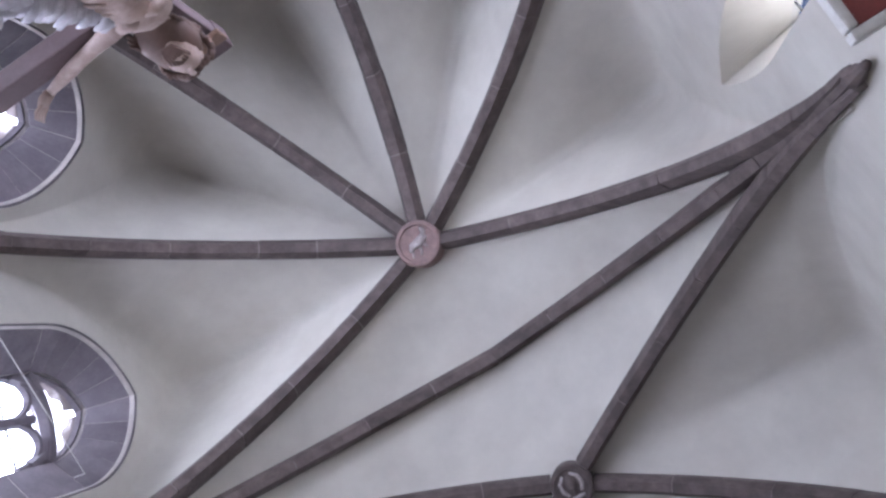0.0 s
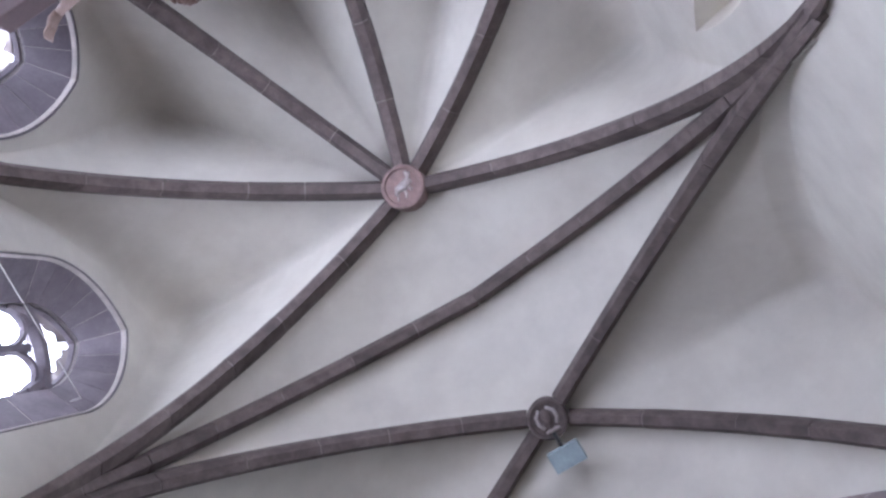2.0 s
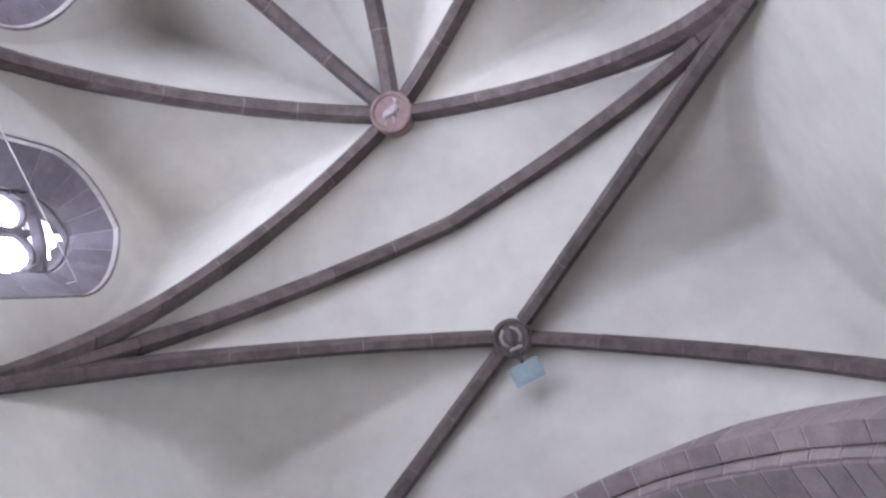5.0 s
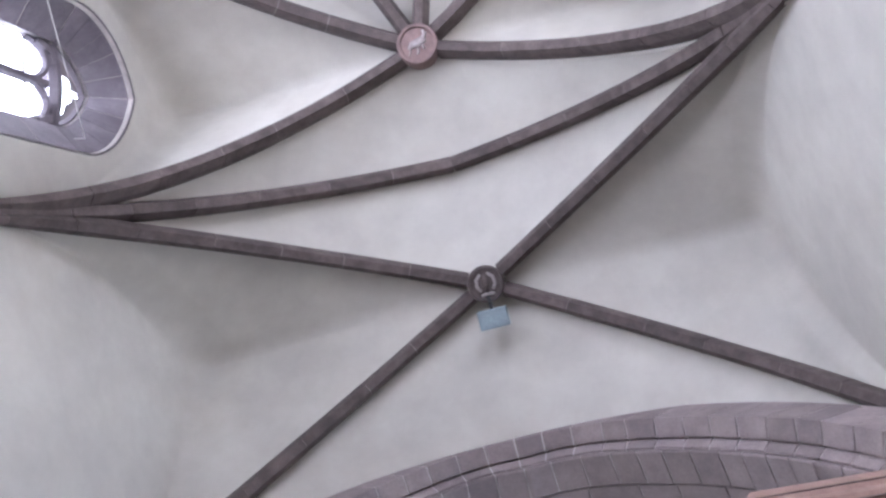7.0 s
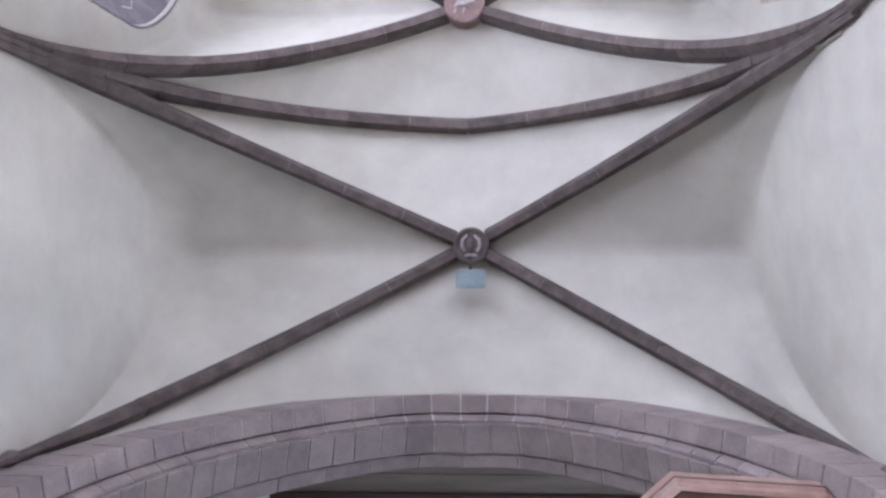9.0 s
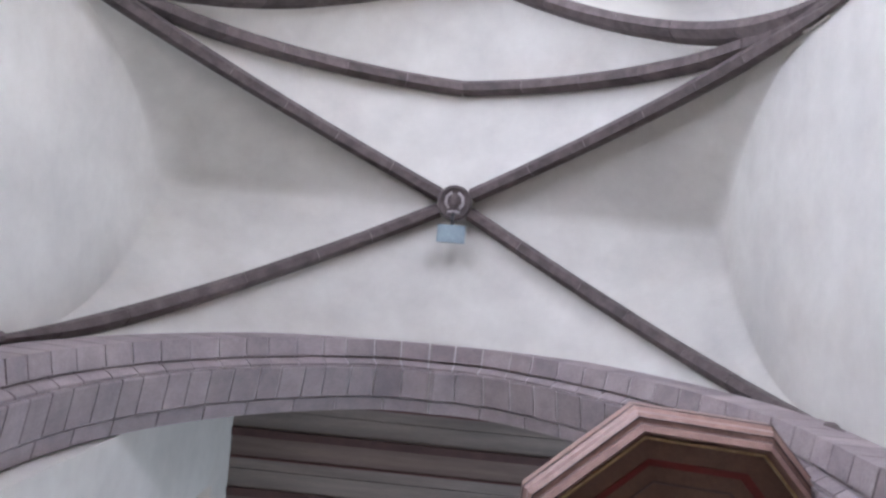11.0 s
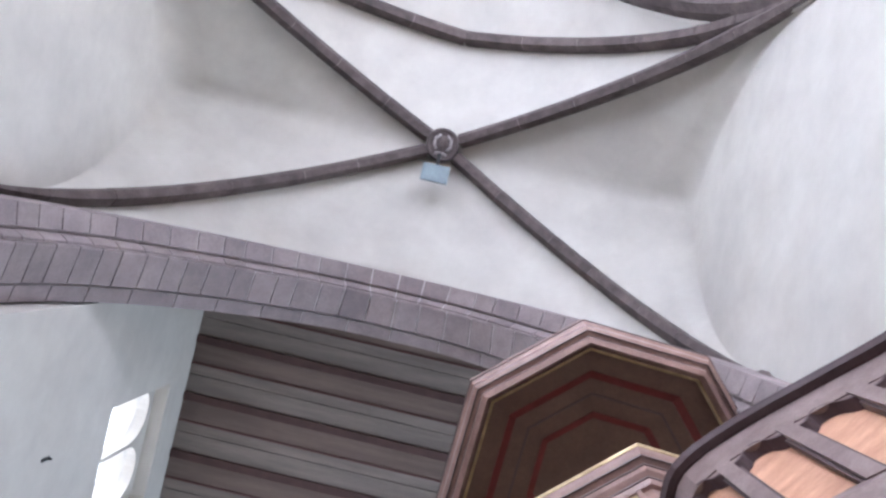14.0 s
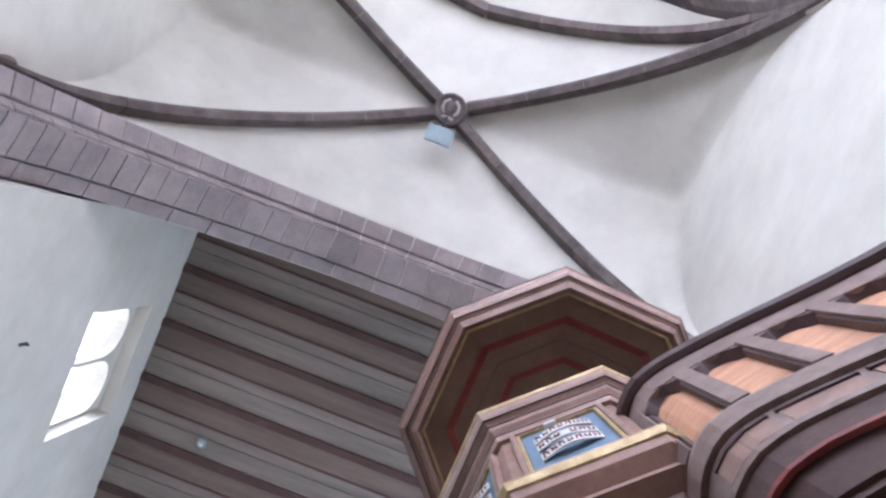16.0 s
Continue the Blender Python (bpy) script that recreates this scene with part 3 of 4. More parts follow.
def pulpit_panel(k):
    """A framed painted panel on the pulpit's k-th side."""
    a = TURN + 2 * math.pi * (k + 0.5) / 8
    ap = body_r * math.cos(math.pi / 8)
    m = Matrix.Translation((ap * math.cos(a), ap * math.sin(a), 3.75)) @ Matrix.Rotation(a + math.pi / 2, 4, "Z")
    # local x along the side, -y outward, z up
    def bar(name, w, h, d, x, z, y, mat, label=""):
        return part(name, box_bm(w, d, h, m @ pose(x, -y, z), min(w, h, d) * 0.2), mat, pulpit, label)
    W, H = 0.31, 0.62
    bar("panel", W, H, 0.012, 0, 0, 0.006, BLUE, "grey-blue painted field")
    for sx in (-1, 1):
        bar("panel_frame", 0.022, H + 0.09, 0.03, sx * (W / 2 + 0.03), 0, 0.018, WOOD_ROSE)
        bar("gilt_strip", 0.016, H + 0.03, 0.024, sx * (W / 2 + 0.01), 0, 0.014, GOLD, "gilt strip")
    for sz in (-1, 1):
        bar("panel_frame", W + 0.08, 0.022, 0.03, 0, sz * (H / 2 + 0.03), 0.018, WOOD_ROSE)
        bar("gilt_strip", W + 0.03, 0.016, 0.024, 0, sz * (H / 2 + 0.01), 0.014, GOLD, "gilt strip")
    # a white scroll in three folds, with bars for its writing
    for n, z in enumerate((0.15, 0.02, -0.11)):
        rings = []
        for i in range(9):
            x = -0.115 + 0.23 * i / 8
            bend = 0.03 * math.sin(math.pi * i / 8) + 0.012
            zz = z + 0.02 * (i / 8 - 0.5) * (1 if n % 2 == 0 else -1) - 0.018 * math.sin(math.pi * i / 8)
            rings.append([m @ Vector((x, -bend, zz - 0.042)), m @ Vector((x, -bend - 0.006, zz - 0.042)), m @ Vector((x, -bend - 0.006, zz + 0.042)), m @ Vector((x, -bend, zz + 0.042))])
        scroll = part("scroll", loft_bm(rings), WHITE, pulpit, "white painted scroll")
        for i in range(7):
            if i == 3 and n == 1:
                continue
            for j, dx in enumerate((-0.008, 0.008)):
                x = -0.096 + 0.032 * i + dx
                f = (x + 0.115) / 0.23
                bend = 0.03 * math.sin(math.pi * f) + 0.020
                zz = z + 0.02 * (f - 0.5) * (1 if n % 2 == 0 else -1) - 0.018 * math.sin(math.pi * f)
                tall = 0.034 + 0.012 * ((i * 5 + n * 3 + j) % 3 == 0)
                part("writing_bar", box_bm(0.0065, 0.004, tall, m @ pose(x, -bend, zz)), RED, scroll)
            part("writing_bar", box_bm(0.02, 0.004, 0.006, m @ pose(x - 0.008, -bend, zz + 0.014 * (1 - 2 * ((i + n) % 2)))), RED, scroll)
    bar("ornament", 0.05, 0.03, 0.05, -0.03, 0.23, 0.03, WHITE, "white carved knot")


for k in (3, 4, 5):
    pulpit_panel(k)

# ---- pulpit stair ----
STAIR = [Vector(p) for p in ((1.47, 1.86, 3.70), (1.43, 1.76, 3.69), (1.415, 1.69, 3.67), (1.43, 1.61, 3.65), (1.48, 1.53, 3.63), (1.54, 1.445, 3.585), (1.60, 1.36, 3.53), (1.67, 1.265, 3.46), (1.74, 1.17, 3.385), (1.805, 1.075, 3.30), (1.865, 0.98, 3.215), (1.92, 0.885, 3.13), (1.97, 0.79, 3.04), (2.02, 0.69, 2.95), (2.065, 0.59, 2.855), (2.11, 0.48, 2.75), (2.15, 0.37, 2.64))]
stair = empty("pulpit_stair", (1.8, 1.0, 0))
stair_inv = Matrix.Translation((-1.8, -1.0, 0))
stair_run = [0.0]
for i in range(1, len(STAIR)):
    stair_run.append(stair_run[-1] + (STAIR[i].xy - STAIR[i - 1].xy).length)


def stair_at(s, h=0.0, d=0.0):
    """A place on the parapet: s along its plan, h over its slope, d out towards the choir."""
    s = min(max(s, 0.0), stair_run[-1])
    for i in range(1, len(STAIR)):
        if stair_run[i] >= s or i == len(STAIR) - 1:
            f = (s - stair_run[i - 1]) / (stair_run[i] - stair_run[i - 1])
            p = STAIR[i - 1].lerp(STAIR[i], f)
            t = (STAIR[min(i + 1, len(STAIR) - 1)] - STAIR[max(i - 2, 0)]).xy.normalized()
            return p + Vector((t.y, -t.x, 0)) * d + Vector((0, 0, h))


def stair_strip(name, s0, s1, section, mat, label="", n=None, parent=None):
    """A run of one cross-section (d, h) along the parapet."""
    n = n or max(2, int((s1 - s0) / 0.05))
    rings = [[stair_at(s0 + (s1 - s0) * k / n, h, d) for d, h in section] for k in range(n + 1)]
    bm = loft_bm(rings)
    bm.transform(stair_inv)
    return part(name, bm, mat, parent or stair, label)


END = stair_run[-1]
RAIL_WOOD = material("dark_purple_brown_wood", (0.085, 0.045, 0.048), 0.5, None, 6, 60, 0.06)
FRAME_WOOD = material("mauve_brown_painted_wood", (0.28, 0.205, 0.19), 0.42, (0.18, 0.125, 0.118), 8, 60, 0.1)
stair_strip("handrail", 0.0, END, [(-0.05, 0.20), (0.02, 0.195), (0.042, 0.205), (0.052, 0.228), (0.042, 0.246), (0.048, 0.256), (0.04, 0.28), (-0.05, 0.285)], RAIL_WOOD, "dark moulded handrail")
stair_strip("top_board", 0.0, END, [(-0.02, 0.02), (0.012, 0.02), (0.012, 0.20), (-0.02, 0.20)], FRAME_WOOD)
stair_strip("lower_rail", 0.0, END, [(-0.03, -0.75), (0.02, -0.75), (0.022, -0.63), (0.01, -0.58), (-0.03, -0.58)], FRAME_WOOD)
stair_strip("base_band", 0.0, END, [(-0.03, -0.97), (0.0, -0.97), (0.0, -0.75), (-0.03, -0.75)], FRAME_WOOD)
stair_strip("base_moulding", 0.0, END, [(-0.03, -1.03), (0.032, -1.03), (0.036, -1.005), (0.012, -0.965), (-0.03, -0.965)], FRAME_WOOD)
stair_strip("under_lip", 0.0, END, [(-0.05, -1.17), (0.012, -1.17), (0.018, -1.03), (-0.05, -1.03)], BATTEN)
stair_strip("red_line", 0.0, END, [(0.008, -1.185), (0.024, -1.185), (0.026, -1.168), (0.008, -1.168)], RED, "dark red line")
stair_strip("string_board", 0.0, END, [(-0.05, -1.30), (-0.03, -1.30), (0.004, -1.172), (-0.05, -1.172)], BATTEN)
stair_strip("soffit", 0.0, END, [(-0.40, -1.33), (-0.045, -1.33), (-0.045, -1.28), (-0.40, -1.28)], BATTEN)
PITCH = 0.222
s0 = 0.134
while s0 < END - 0.1:
    a, b = s0 + 0.026, min(s0 + PITCH - 0.026, END)
    stair_strip("post", s0 - 0.026, s0 + 0.026, [(-0.022, -0.59), (0.018, -0.59), (0.018, 0.03), (-0.022, 0.03)], FRAME_WOOD, n=2)
    stair_strip("pine_panel", a - 0.01, b + 0.01, [(-0.035, -0.60), (-0.028, -0.60), (-0.028, 0.1), (-0.035, 0.1)], PINE, "orange varnished pine panel", n=3)
    # shaped head over the panel and its dark inner moulding
    n = 14
    low = []
    for k in range(n + 1):
        f = k / n
        w = 0.5 - 0.5 * math.cos(2 * math.pi * f)
        low.append(-0.03 + 0.03 * min(1.0, 1.6 * w) + (0.034 * math.cos(math.pi * (f - 0.5) / 0.6) if 0.2 < f < 0.8 else 0.0))
    rings = [[stair_at(a + (b - a) * k / n, h, d) for d, h in ((-0.02, low[k]), (0.008, low[k]), (0.008, 0.03), (-0.02, 0.03))] for k in range(n + 1)]
    bm = loft_bm(rings)
    bm.transform(stair_inv)
    part("panel_head", bm, FRAME_WOOD, stair)
    rings = [[stair_at(a + (b - a) * k / n, low[k] + dh, d) for d, dh in ((-0.026, -0.03), (-0.004, -0.012), (0.012, 0.0), (0.012, 0.012), (-0.026, 0.012))] for k in range(n + 1)]
    bm = loft_bm(rings)
    bm.transform(stair_inv)
    part("head_moulding", bm, RAIL_WOOD, stair, "dark shaped moulding")
    for c in (a, b):
        stair_strip("side_moulding", c - 0.011, c + 0.011, [(-0.026, -0.59), (0.004, -0.59), (0.004, -0.06), (-0.026, -0.06)], RAIL_WOOD, n=1)
    stair_strip("sunk_panel", a - 0.01, b + 0.01, [(-0.01, -0.94), (0.003, -0.94), (0.003, -0.80), (-0.01, -0.80)], WOOD_ROSE, n=3)
    for h0, h1 in ((-0.805, -0.785), (-0.955, -0.935)):
        stair_strip("band_fillet", a - 0.015, b + 0.015, [(-0.01, h0), (0.010, h0), (0.010, h1), (-0.01, h1)], RAIL_WOOD, n=3)
    s0 += PITCH
for k in range(12):
    s = 0.05 + k * 0.13
    q = stair_at(s, -1.26, -0.22)
    part("tread", box_bm(0.2, 0.34, 0.035, stair_inv @ Matrix.Translation(q) @ Matrix.Rotation(radians(-62), 4, "Z")), WOOD_DARK, stair)
foot = stair_at(END - 0.1, -1.32, -0.12)
part("newel", box_bm(0.14, 0.14, foot.z, stair_inv @ pose(foot.x, foot.y, foot.z / 2), 0.01), WOOD_DARK, stair)
tagged(stair, "curving pulpit stair parapet with dark rail and orange pine panels", "stair")

# ---- apse windows: stone surrounds, tracery, glass ----
GLASS_TINT = glass_material("amber_pink_glass", (0.05, 0.038, 0.036), 0.3)


def window(key, out_half, out_spring, out_apex, in_half, in_spring, in_apex, label):
    """A pointed window with a splayed surround of voussoirs, two lights and a quatrefoil head."""
    _, mid, u, o = WALLS[key]
    sill_out, sill_in = 3.0, 3.5
    thing = empty("apse_window", mid + o * WALL_OFF + Vector((0, 0, 3.0)))
    inv = Matrix.Translation(-(mid + o * WALL_OFF + Vector((0, 0, 3.0))))

    def at(x, z, d):
        return inv @ (mid + u * x + o * (WALL_OFF + d) + Vector((0, 0, z)))

    def outline(half, sill, spring, apex):
        arcs = arch_outline(half, sill, spring, apex, 20)
        return arcs

    outer, inner = outline(out_half, sill_out, out_spring, out_apex), outline(in_half, sill_in, in_spring, in_apex)

    def blocks():
        """Cut the surround into stones: jambs in courses, the arch in wedges."""
        courses = 9
        seq = [(0, k / courses) for k in range(courses)] + [(i, 0) for i in range(1, len(outer) - 2)] + [(len(outer) - 2, k / courses) for k in range(courses + 1)]
        return seq

    def point(ring, i, f):
        a, b = ring[i], ring[min(i + 1, len(ring) - 1)]
        return (a[0] + (b[0] - a[0]) * f, a[1] + (b[1] - a[1]) * f)

    seq = blocks()
    arch_ids = [q for q, (i, f) in enumerate(seq) if 1 <= i < len(outer) - 2 and f == 0]
    # arch wedges take four steps each
    cuts = [q for q in range(len(seq)) if q not in arch_ids] + arch_ids[::4]
    cuts = sorted(set(cuts + [len(seq) - 1]))

    def section(q, shrink=0.0):
        i, f = seq[q]
        (ox, oz), (ix, iz) = point(outer, i, f), point(inner, i, f)
        # wall face, rounded outer edge, splay, rebate
        k = 1.0 - shrink * 4
        pts = [(ox * 1.02 * k, oz + 0.012 - shrink * 4, 0.03), (ox * k, oz - shrink * 4, -0.001 + shrink), (ox * 0.92 + ix * 0.08, oz * 0.92 + iz * 0.08, 0.05 + shrink), (ox * 0.82 + ix * 0.18, oz * 0.82 + iz * 0.18, 0.075 + shrink),
               (ix, iz, 0.30 + shrink), (ix, iz, 0.40), (ox * 1.03, oz + 0.02, 0.40)]
        return [at(*p) for p in pts]

    part("mortar_bed", loft_bm([section(q, 0.005) for q in range(len(seq))]), MORTAR, thing, "pale mortar joints")
    for q0, q1 in zip(cuts, cuts[1:]):
        rings = [section(q) for q in range(q0, q1 + 1)]
        if len(rings) == 2:
            rings = [rings[0], [a.lerp(b, 0.5) for a, b in zip(*rings)], rings[1]]
        first = [a.lerp(b, 0.05 if len(rings) > 3 else 0.03) for a, b in zip(rings[0], rings[1])]
        last = [a.lerp(b, 0.05 if len(rings) > 3 else 0.03) for a, b in zip(rings[-1], rings[-2])]
        part("surround_stone", loft_bm([first] + rings[1:-1] + [last]), WINDOW_STONE, thing)
    # stone edge round the glass, mullion and tracery rings
    def tube(points, r, depth, name, mat, closed=False, parent=None):
        rings = []
        m = len(points)
        for i in range(m):
            a, b = points[i - 1 if closed or i else 0], points[(i + 1) % m if closed else min(i + 1, m - 1)]
            d = Vector((b[0] - a[0], b[1] - a[1])).normalized()
            nx, nz = -d.y, d.x
            x, z = points[i]
            rings.append([at(x + nx * r, z + nz * r, depth), at(x + nx * r * 0.5, z + nz * r * 0.5, depth - r), at(x - nx * r * 0.5, z - nz * r * 0.5, depth - r), at(x - nx * r, z - nz * r, depth), at(x, z, depth + r)])
        return part(name, loft_bm(rings, closed_path=closed), mat, parent or thing)

    g = 0.37
    tube(inner[1:-1], 0.03, g, "rim", WINDOW_STONE)
    tube([(0, sill_in), (0, in_spring - 0.02)], 0.042, g, "mullion", WINDOW_STONE)
    for sx in (-1, 1):
        c = sx * in_half / 2
        half = in_half / 2
        pts = [(c + half * math.cos(a), in_spring - 0.28 + half * 1.7 * math.sin(a)) for a in [math.pi * i / 10 for i in range(11)]]
        tube(pts, 0.03, g, "light_head", WINDOW_STONE)
    # thick bar under a bean-shaped opening in the head
    tube([(in_half * x, in_spring + 0.02 + 0.09 * (1 - x * x)) for x in [-1 + i / 6 for i in range(13)]], 0.06, g, "tracery_bar", WINDOW_STONE)
    for sx in (-1, 1):
        tube([(sx * in_half * 0.98, in_spring - 0.16), (sx * in_half * 0.8, in_spring + 0.02), (sx * in_half * 0.55, in_spring + 0.06)], 0.05, g, "tracery_cusp", WINDOW_STONE)
    # leaded glass in rows
    rows_z = [sill_in + (in_apex - sill_in) * k / 12 for k in range(13)]
    bm = bmesh.new()
    vs = [bm.verts.new(at(x * 0.99, z, g + 0.02)) for x, z in inner]
    bm.faces.new(vs)
    pane = part("pane", bm, GLASS, thing, "old clear glass")
    pane.visible_shadow = False
    for z in rows_z[1:-1]:
        w = in_half if z < in_spring else in_half * max(0.05, math.sqrt(max(0.0, 1 - ((z - in_spring) / (in_apex - in_spring)) ** 2)))
        part("lead_bar", box_bm(2 * w * 0.96, 0.012, 0.012, Matrix.Translation(at(0, z, g + 0.005)) @ Matrix.Rotation(math.atan2(u.y, u.x), 4, "Z")), IRON, thing)
    # tinted border panes along the head
    for sx in (-1, 1):
        seg = [p for p in inner[1:-1] if p[0] * sx >= 0.02]
        bm = bmesh.new()
        aa = [bm.verts.new(at(x * 0.98, z, g + 0.012)) for x, z in seg]
        bb = [bm.verts.new(at(x * q, in_spring + (z - in_spring) * q, g + 0.012)) for (x, z), q in zip(seg, [0.74 + 0.05 * math.sin(0.9 * k) for k in range(len(seg))])]
        for i in range(len(seg) - 1):
            bm.faces.new((aa[i], aa[i + 1], bb[i + 1], bb[i]))
        ob = part("border_pane", bm, GLASS_TINT, thing, "pinkish amber border glass")
        ob.visible_shadow = False
    return tagged(thing, label, "window", "apse windows")


WINDOW_STONE = material("dark_violet_grey_sandstone", (0.20, 0.175, 0.195), 0.85, (0.145, 0.125, 0.145), 5, 50, 0.3, per_piece=0.15)
window("s1", 0.575, 7.62, 8.44, 0.32, 7.72, 8.24, "pointed apse window with a dark splayed sandstone surround")
window("s2", 0.595, 7.08, 7.86, 0.32, 7.15, 7.66, "pointed apse window behind the crucifix, dark sandstone surround")
# out of view: s2 mirrored, added so light reaches the south side
window("n2", 0.595, 7.08, 7.86, 0.32, 7.15, 7.66, "pointed apse window with a dark splayed sandstone surround")

# narrow lancet without stone trim
_, mid, u, o = WALLS["n1"]
lancet = empty("lancet_window", mid + u * 0.46 + o * (WALL_OFF + WALL_T - 0.05) + Vector((0, 0, 3.0)))
turn_n1 = Matrix.Rotation(math.atan2(u.y, u.x), 4, "Z")
pane = part("pane", box_bm(0.5, 0.008, 5.2, turn_n1 @ pose(0, 0, 2.45)), CLEAR, lancet)
pane.visible_shadow = False
for z in (0.7, 1.4, 2.1, 2.8, 3.5, 4.2):
    part("lead_bar", box_bm(0.3, 0.012, 0.012, turn_n1 @ pose(0, -0.01, z)), IRON, lancet)
tagged(lancet, "narrow pointed window with plain plastered splayed reveals", "window", "apse windows")

# stay wire across the southern window
_, mid, u, o = WALLS["s1"]
wa = mid + o * (WALL_OFF - 0.05) + u * -0.47 + Vector((0, 0, 7.52))
wb = mid + o * (WALL_OFF - 0.05) + u * 0.62 + Vector((0, 0, 6.98))
wire = bpy.data.curves.new("wire", "CURVE")
wire.dimensions, wire.bevel_depth = "3D", 0.004
sp = wire.splines.new("POLY")
sp.points.add(2)
for pnt, co in zip(sp.points, (wa + o * 0.08, wa, wb)):
    pnt.co = (*co, 1)
wire_ob = new("stay_wire", wire)
wire.materials.append(WHITE)
tagged(wire_ob, "thin pale wire stretched across the apse window", "wire")

# ---- crucifix ----
CX, CY = 0.02, -3.05
cross = empty("hanging_cross", (CX, CY, 0))
part("post", box_bm(0.13, 0.09, 6.3, pose(0, -0.1, 3.15), 0.01), CROSS, cross)
part("crossbar", box_bm(1.75, 0.09, 0.14, pose(0, -0.1, 5.70), 0.01), CROSS, cross)
part("top_block", box_bm(0.15, 0.12, 0.16, pose(0, -0.1, 6.36), 0.02), CROSS, cross)
part("title_board", box_bm(0.2, 0.03, 0.1, pose(0, -0.03, 6.24), 0.008), WOOD_BROWN, cross)
tagged(cross, "purple-brown timber cross standing in the apse", "cross")


def limb(points, sides=10):
    """A tapered limb through (x, y, z, radius x, radius y)."""
    rings = []
    for i, (x, y, z, rx, ry) in enumerate(points):
        a, b = Vector(points[max(i - 1, 0)][:3]), Vector(points[min(i + 1, len(points) - 1)][:3])
        d = (b - a).normalized()
        s1 = d.cross(Vector((0, 1, 0.01))).normalized()
        s2 = d.cross(s1)
        rings.append([Vector((x, y, z)) + s1 * (rx * math.cos(t)) + s2 * (ry * math.sin(t)) for t in [2 * math.pi * k / sides for k in range(sides)]])
    return loft_bm(rings)


HAIR = material("brown_painted_hair", (0.17, 0.10, 0.08), 0.6)


def statue():
    bms = []
    def add(bm, idx):
        for f in bm.faces:
            f.material_index = idx
            f.smooth = True
        bms.append(bm)
    add(limb([(0, 0, 4.98, 0.13, 0.09), (0, 0.02, 5.12, 0.115, 0.085), (0, 0.03, 5.28, 0.115, 0.09), (0, 0.03, 5.42, 0.13, 0.1), (0, 0.02, 5.54, 0.135, 0.09), (0, 0.01, 5.62, 0.12, 0.08), (0, 0.02, 5.67, 0.06, 0.06), (-0.01, 0.05, 5.74, 0.055, 0.055)]), 0)
    for sx in (-1, 1):
        add(limb([(sx * 0.09, 0.01, 5.56, 0.055, 0.05), (sx * 0.2, 0.0, 5.60, 0.046, 0.042), (sx * 0.30, -0.01, 5.63, 0.036, 0.034), (sx * 0.40, -0.02, 5.665, 0.034, 0.032), (sx * 0.48, -0.03, 5.70, 0.036, 0.033), (sx * 0.58, -0.03, 5.73, 0.026, 0.025), (sx * 0.63, -0.03, 5.745, 0.02, 0.02)]), 0)
        add(limb([(sx * 0.63, -0.03, 5.745, 0.028, 0.02), (sx * 0.67, -0.02, 5.75, 0.036, 0.018), (sx * 0.70, 0.0, 5.755, 0.03, 0.015)]), 0)
        for k in range(4):
            add(limb([(sx * 0.69, 0.0, 5.735 + 0.015 * k, 0.008, 0.008), (sx * 0.73, 0.02, 5.73 + 0.02 * k, 0.007, 0.007), (sx * 0.745, 0.05, 5.73 + 0.018 * k, 0.005, 0.005)], 6), 0)
        add(limb([(sx * 0.07, 0.0, 4.98, 0.085, 0.08), (sx * 0.08, 0.05, 4.75, 0.075, 0.075), (sx * 0.06, 0.09, 4.55, 0.055, 0.06), (sx * 0.05, 0.05, 4.35, 0.055, 0.06), (sx * 0.03, 0.0, 4.12, 0.035, 0.04), (sx * 0.02, 0.06, 4.02, 0.035, 0.03)]), 0)
    # head, hair and wreath
    add(limb([(-0.03, 0.10, 5.72, 0.03, 0.03), (-0.035, 0.12, 5.77, 0.065, 0.07), (-0.04, 0.12, 5.85, 0.082, 0.095), (-0.04, 0.10, 5.93, 0.075, 0.09), (-0.04, 0.08, 5.98, 0.03, 0.04)], 12), 0)
    add(limb([(-0.04, 0.05, 5.64, 0.075, 0.05), (-0.045, 0.065, 5.76, 0.125, 0.08), (-0.045, 0.075, 5.88, 0.12, 0.095), (-0.045, 0.06, 5.96, 0.09, 0.09), (-0.04, 0.06, 6.01, 0.03, 0.04)], 12), 2)
    for k in range(26):
        a = 2 * math.pi * k / 26
        r = 0.122 + 0.01 * math.sin(5 * a)
        x, y = -0.042 + r * math.cos(a), 0.085 + r * math.sin(a)
        a2 = a + 0.36
        add(limb([(x, y, 5.915 + 0.02 * math.sin(3 * a), 0.018, 0.018), (-0.042 + r * math.cos(a2), 0.085 + r * math.sin(a2), 5.93 + 0.02 * math.sin(3 * a + 1), 0.014, 0.014)], 6), 2)
    # face: brow, nose, beard
    add(limb([(-0.04, 0.215, 5.90, 0.012, 0.01), (-0.04, 0.228, 5.85, 0.014, 0.014), (-0.04, 0.215, 5.83, 0.016, 0.01)], 8), 0)
    for k in range(7):
        add(limb([(-0.085 + 0.015 * k, 0.17 + 0.02 * math.sin(math.pi * k / 6), 5.80, 0.014, 0.014), (-0.08 + 0.013 * k, 0.165, 5.74, 0.012, 0.012), (-0.065 + 0.008 * k, 0.15, 5.69, 0.006, 0.006)], 6), 2)
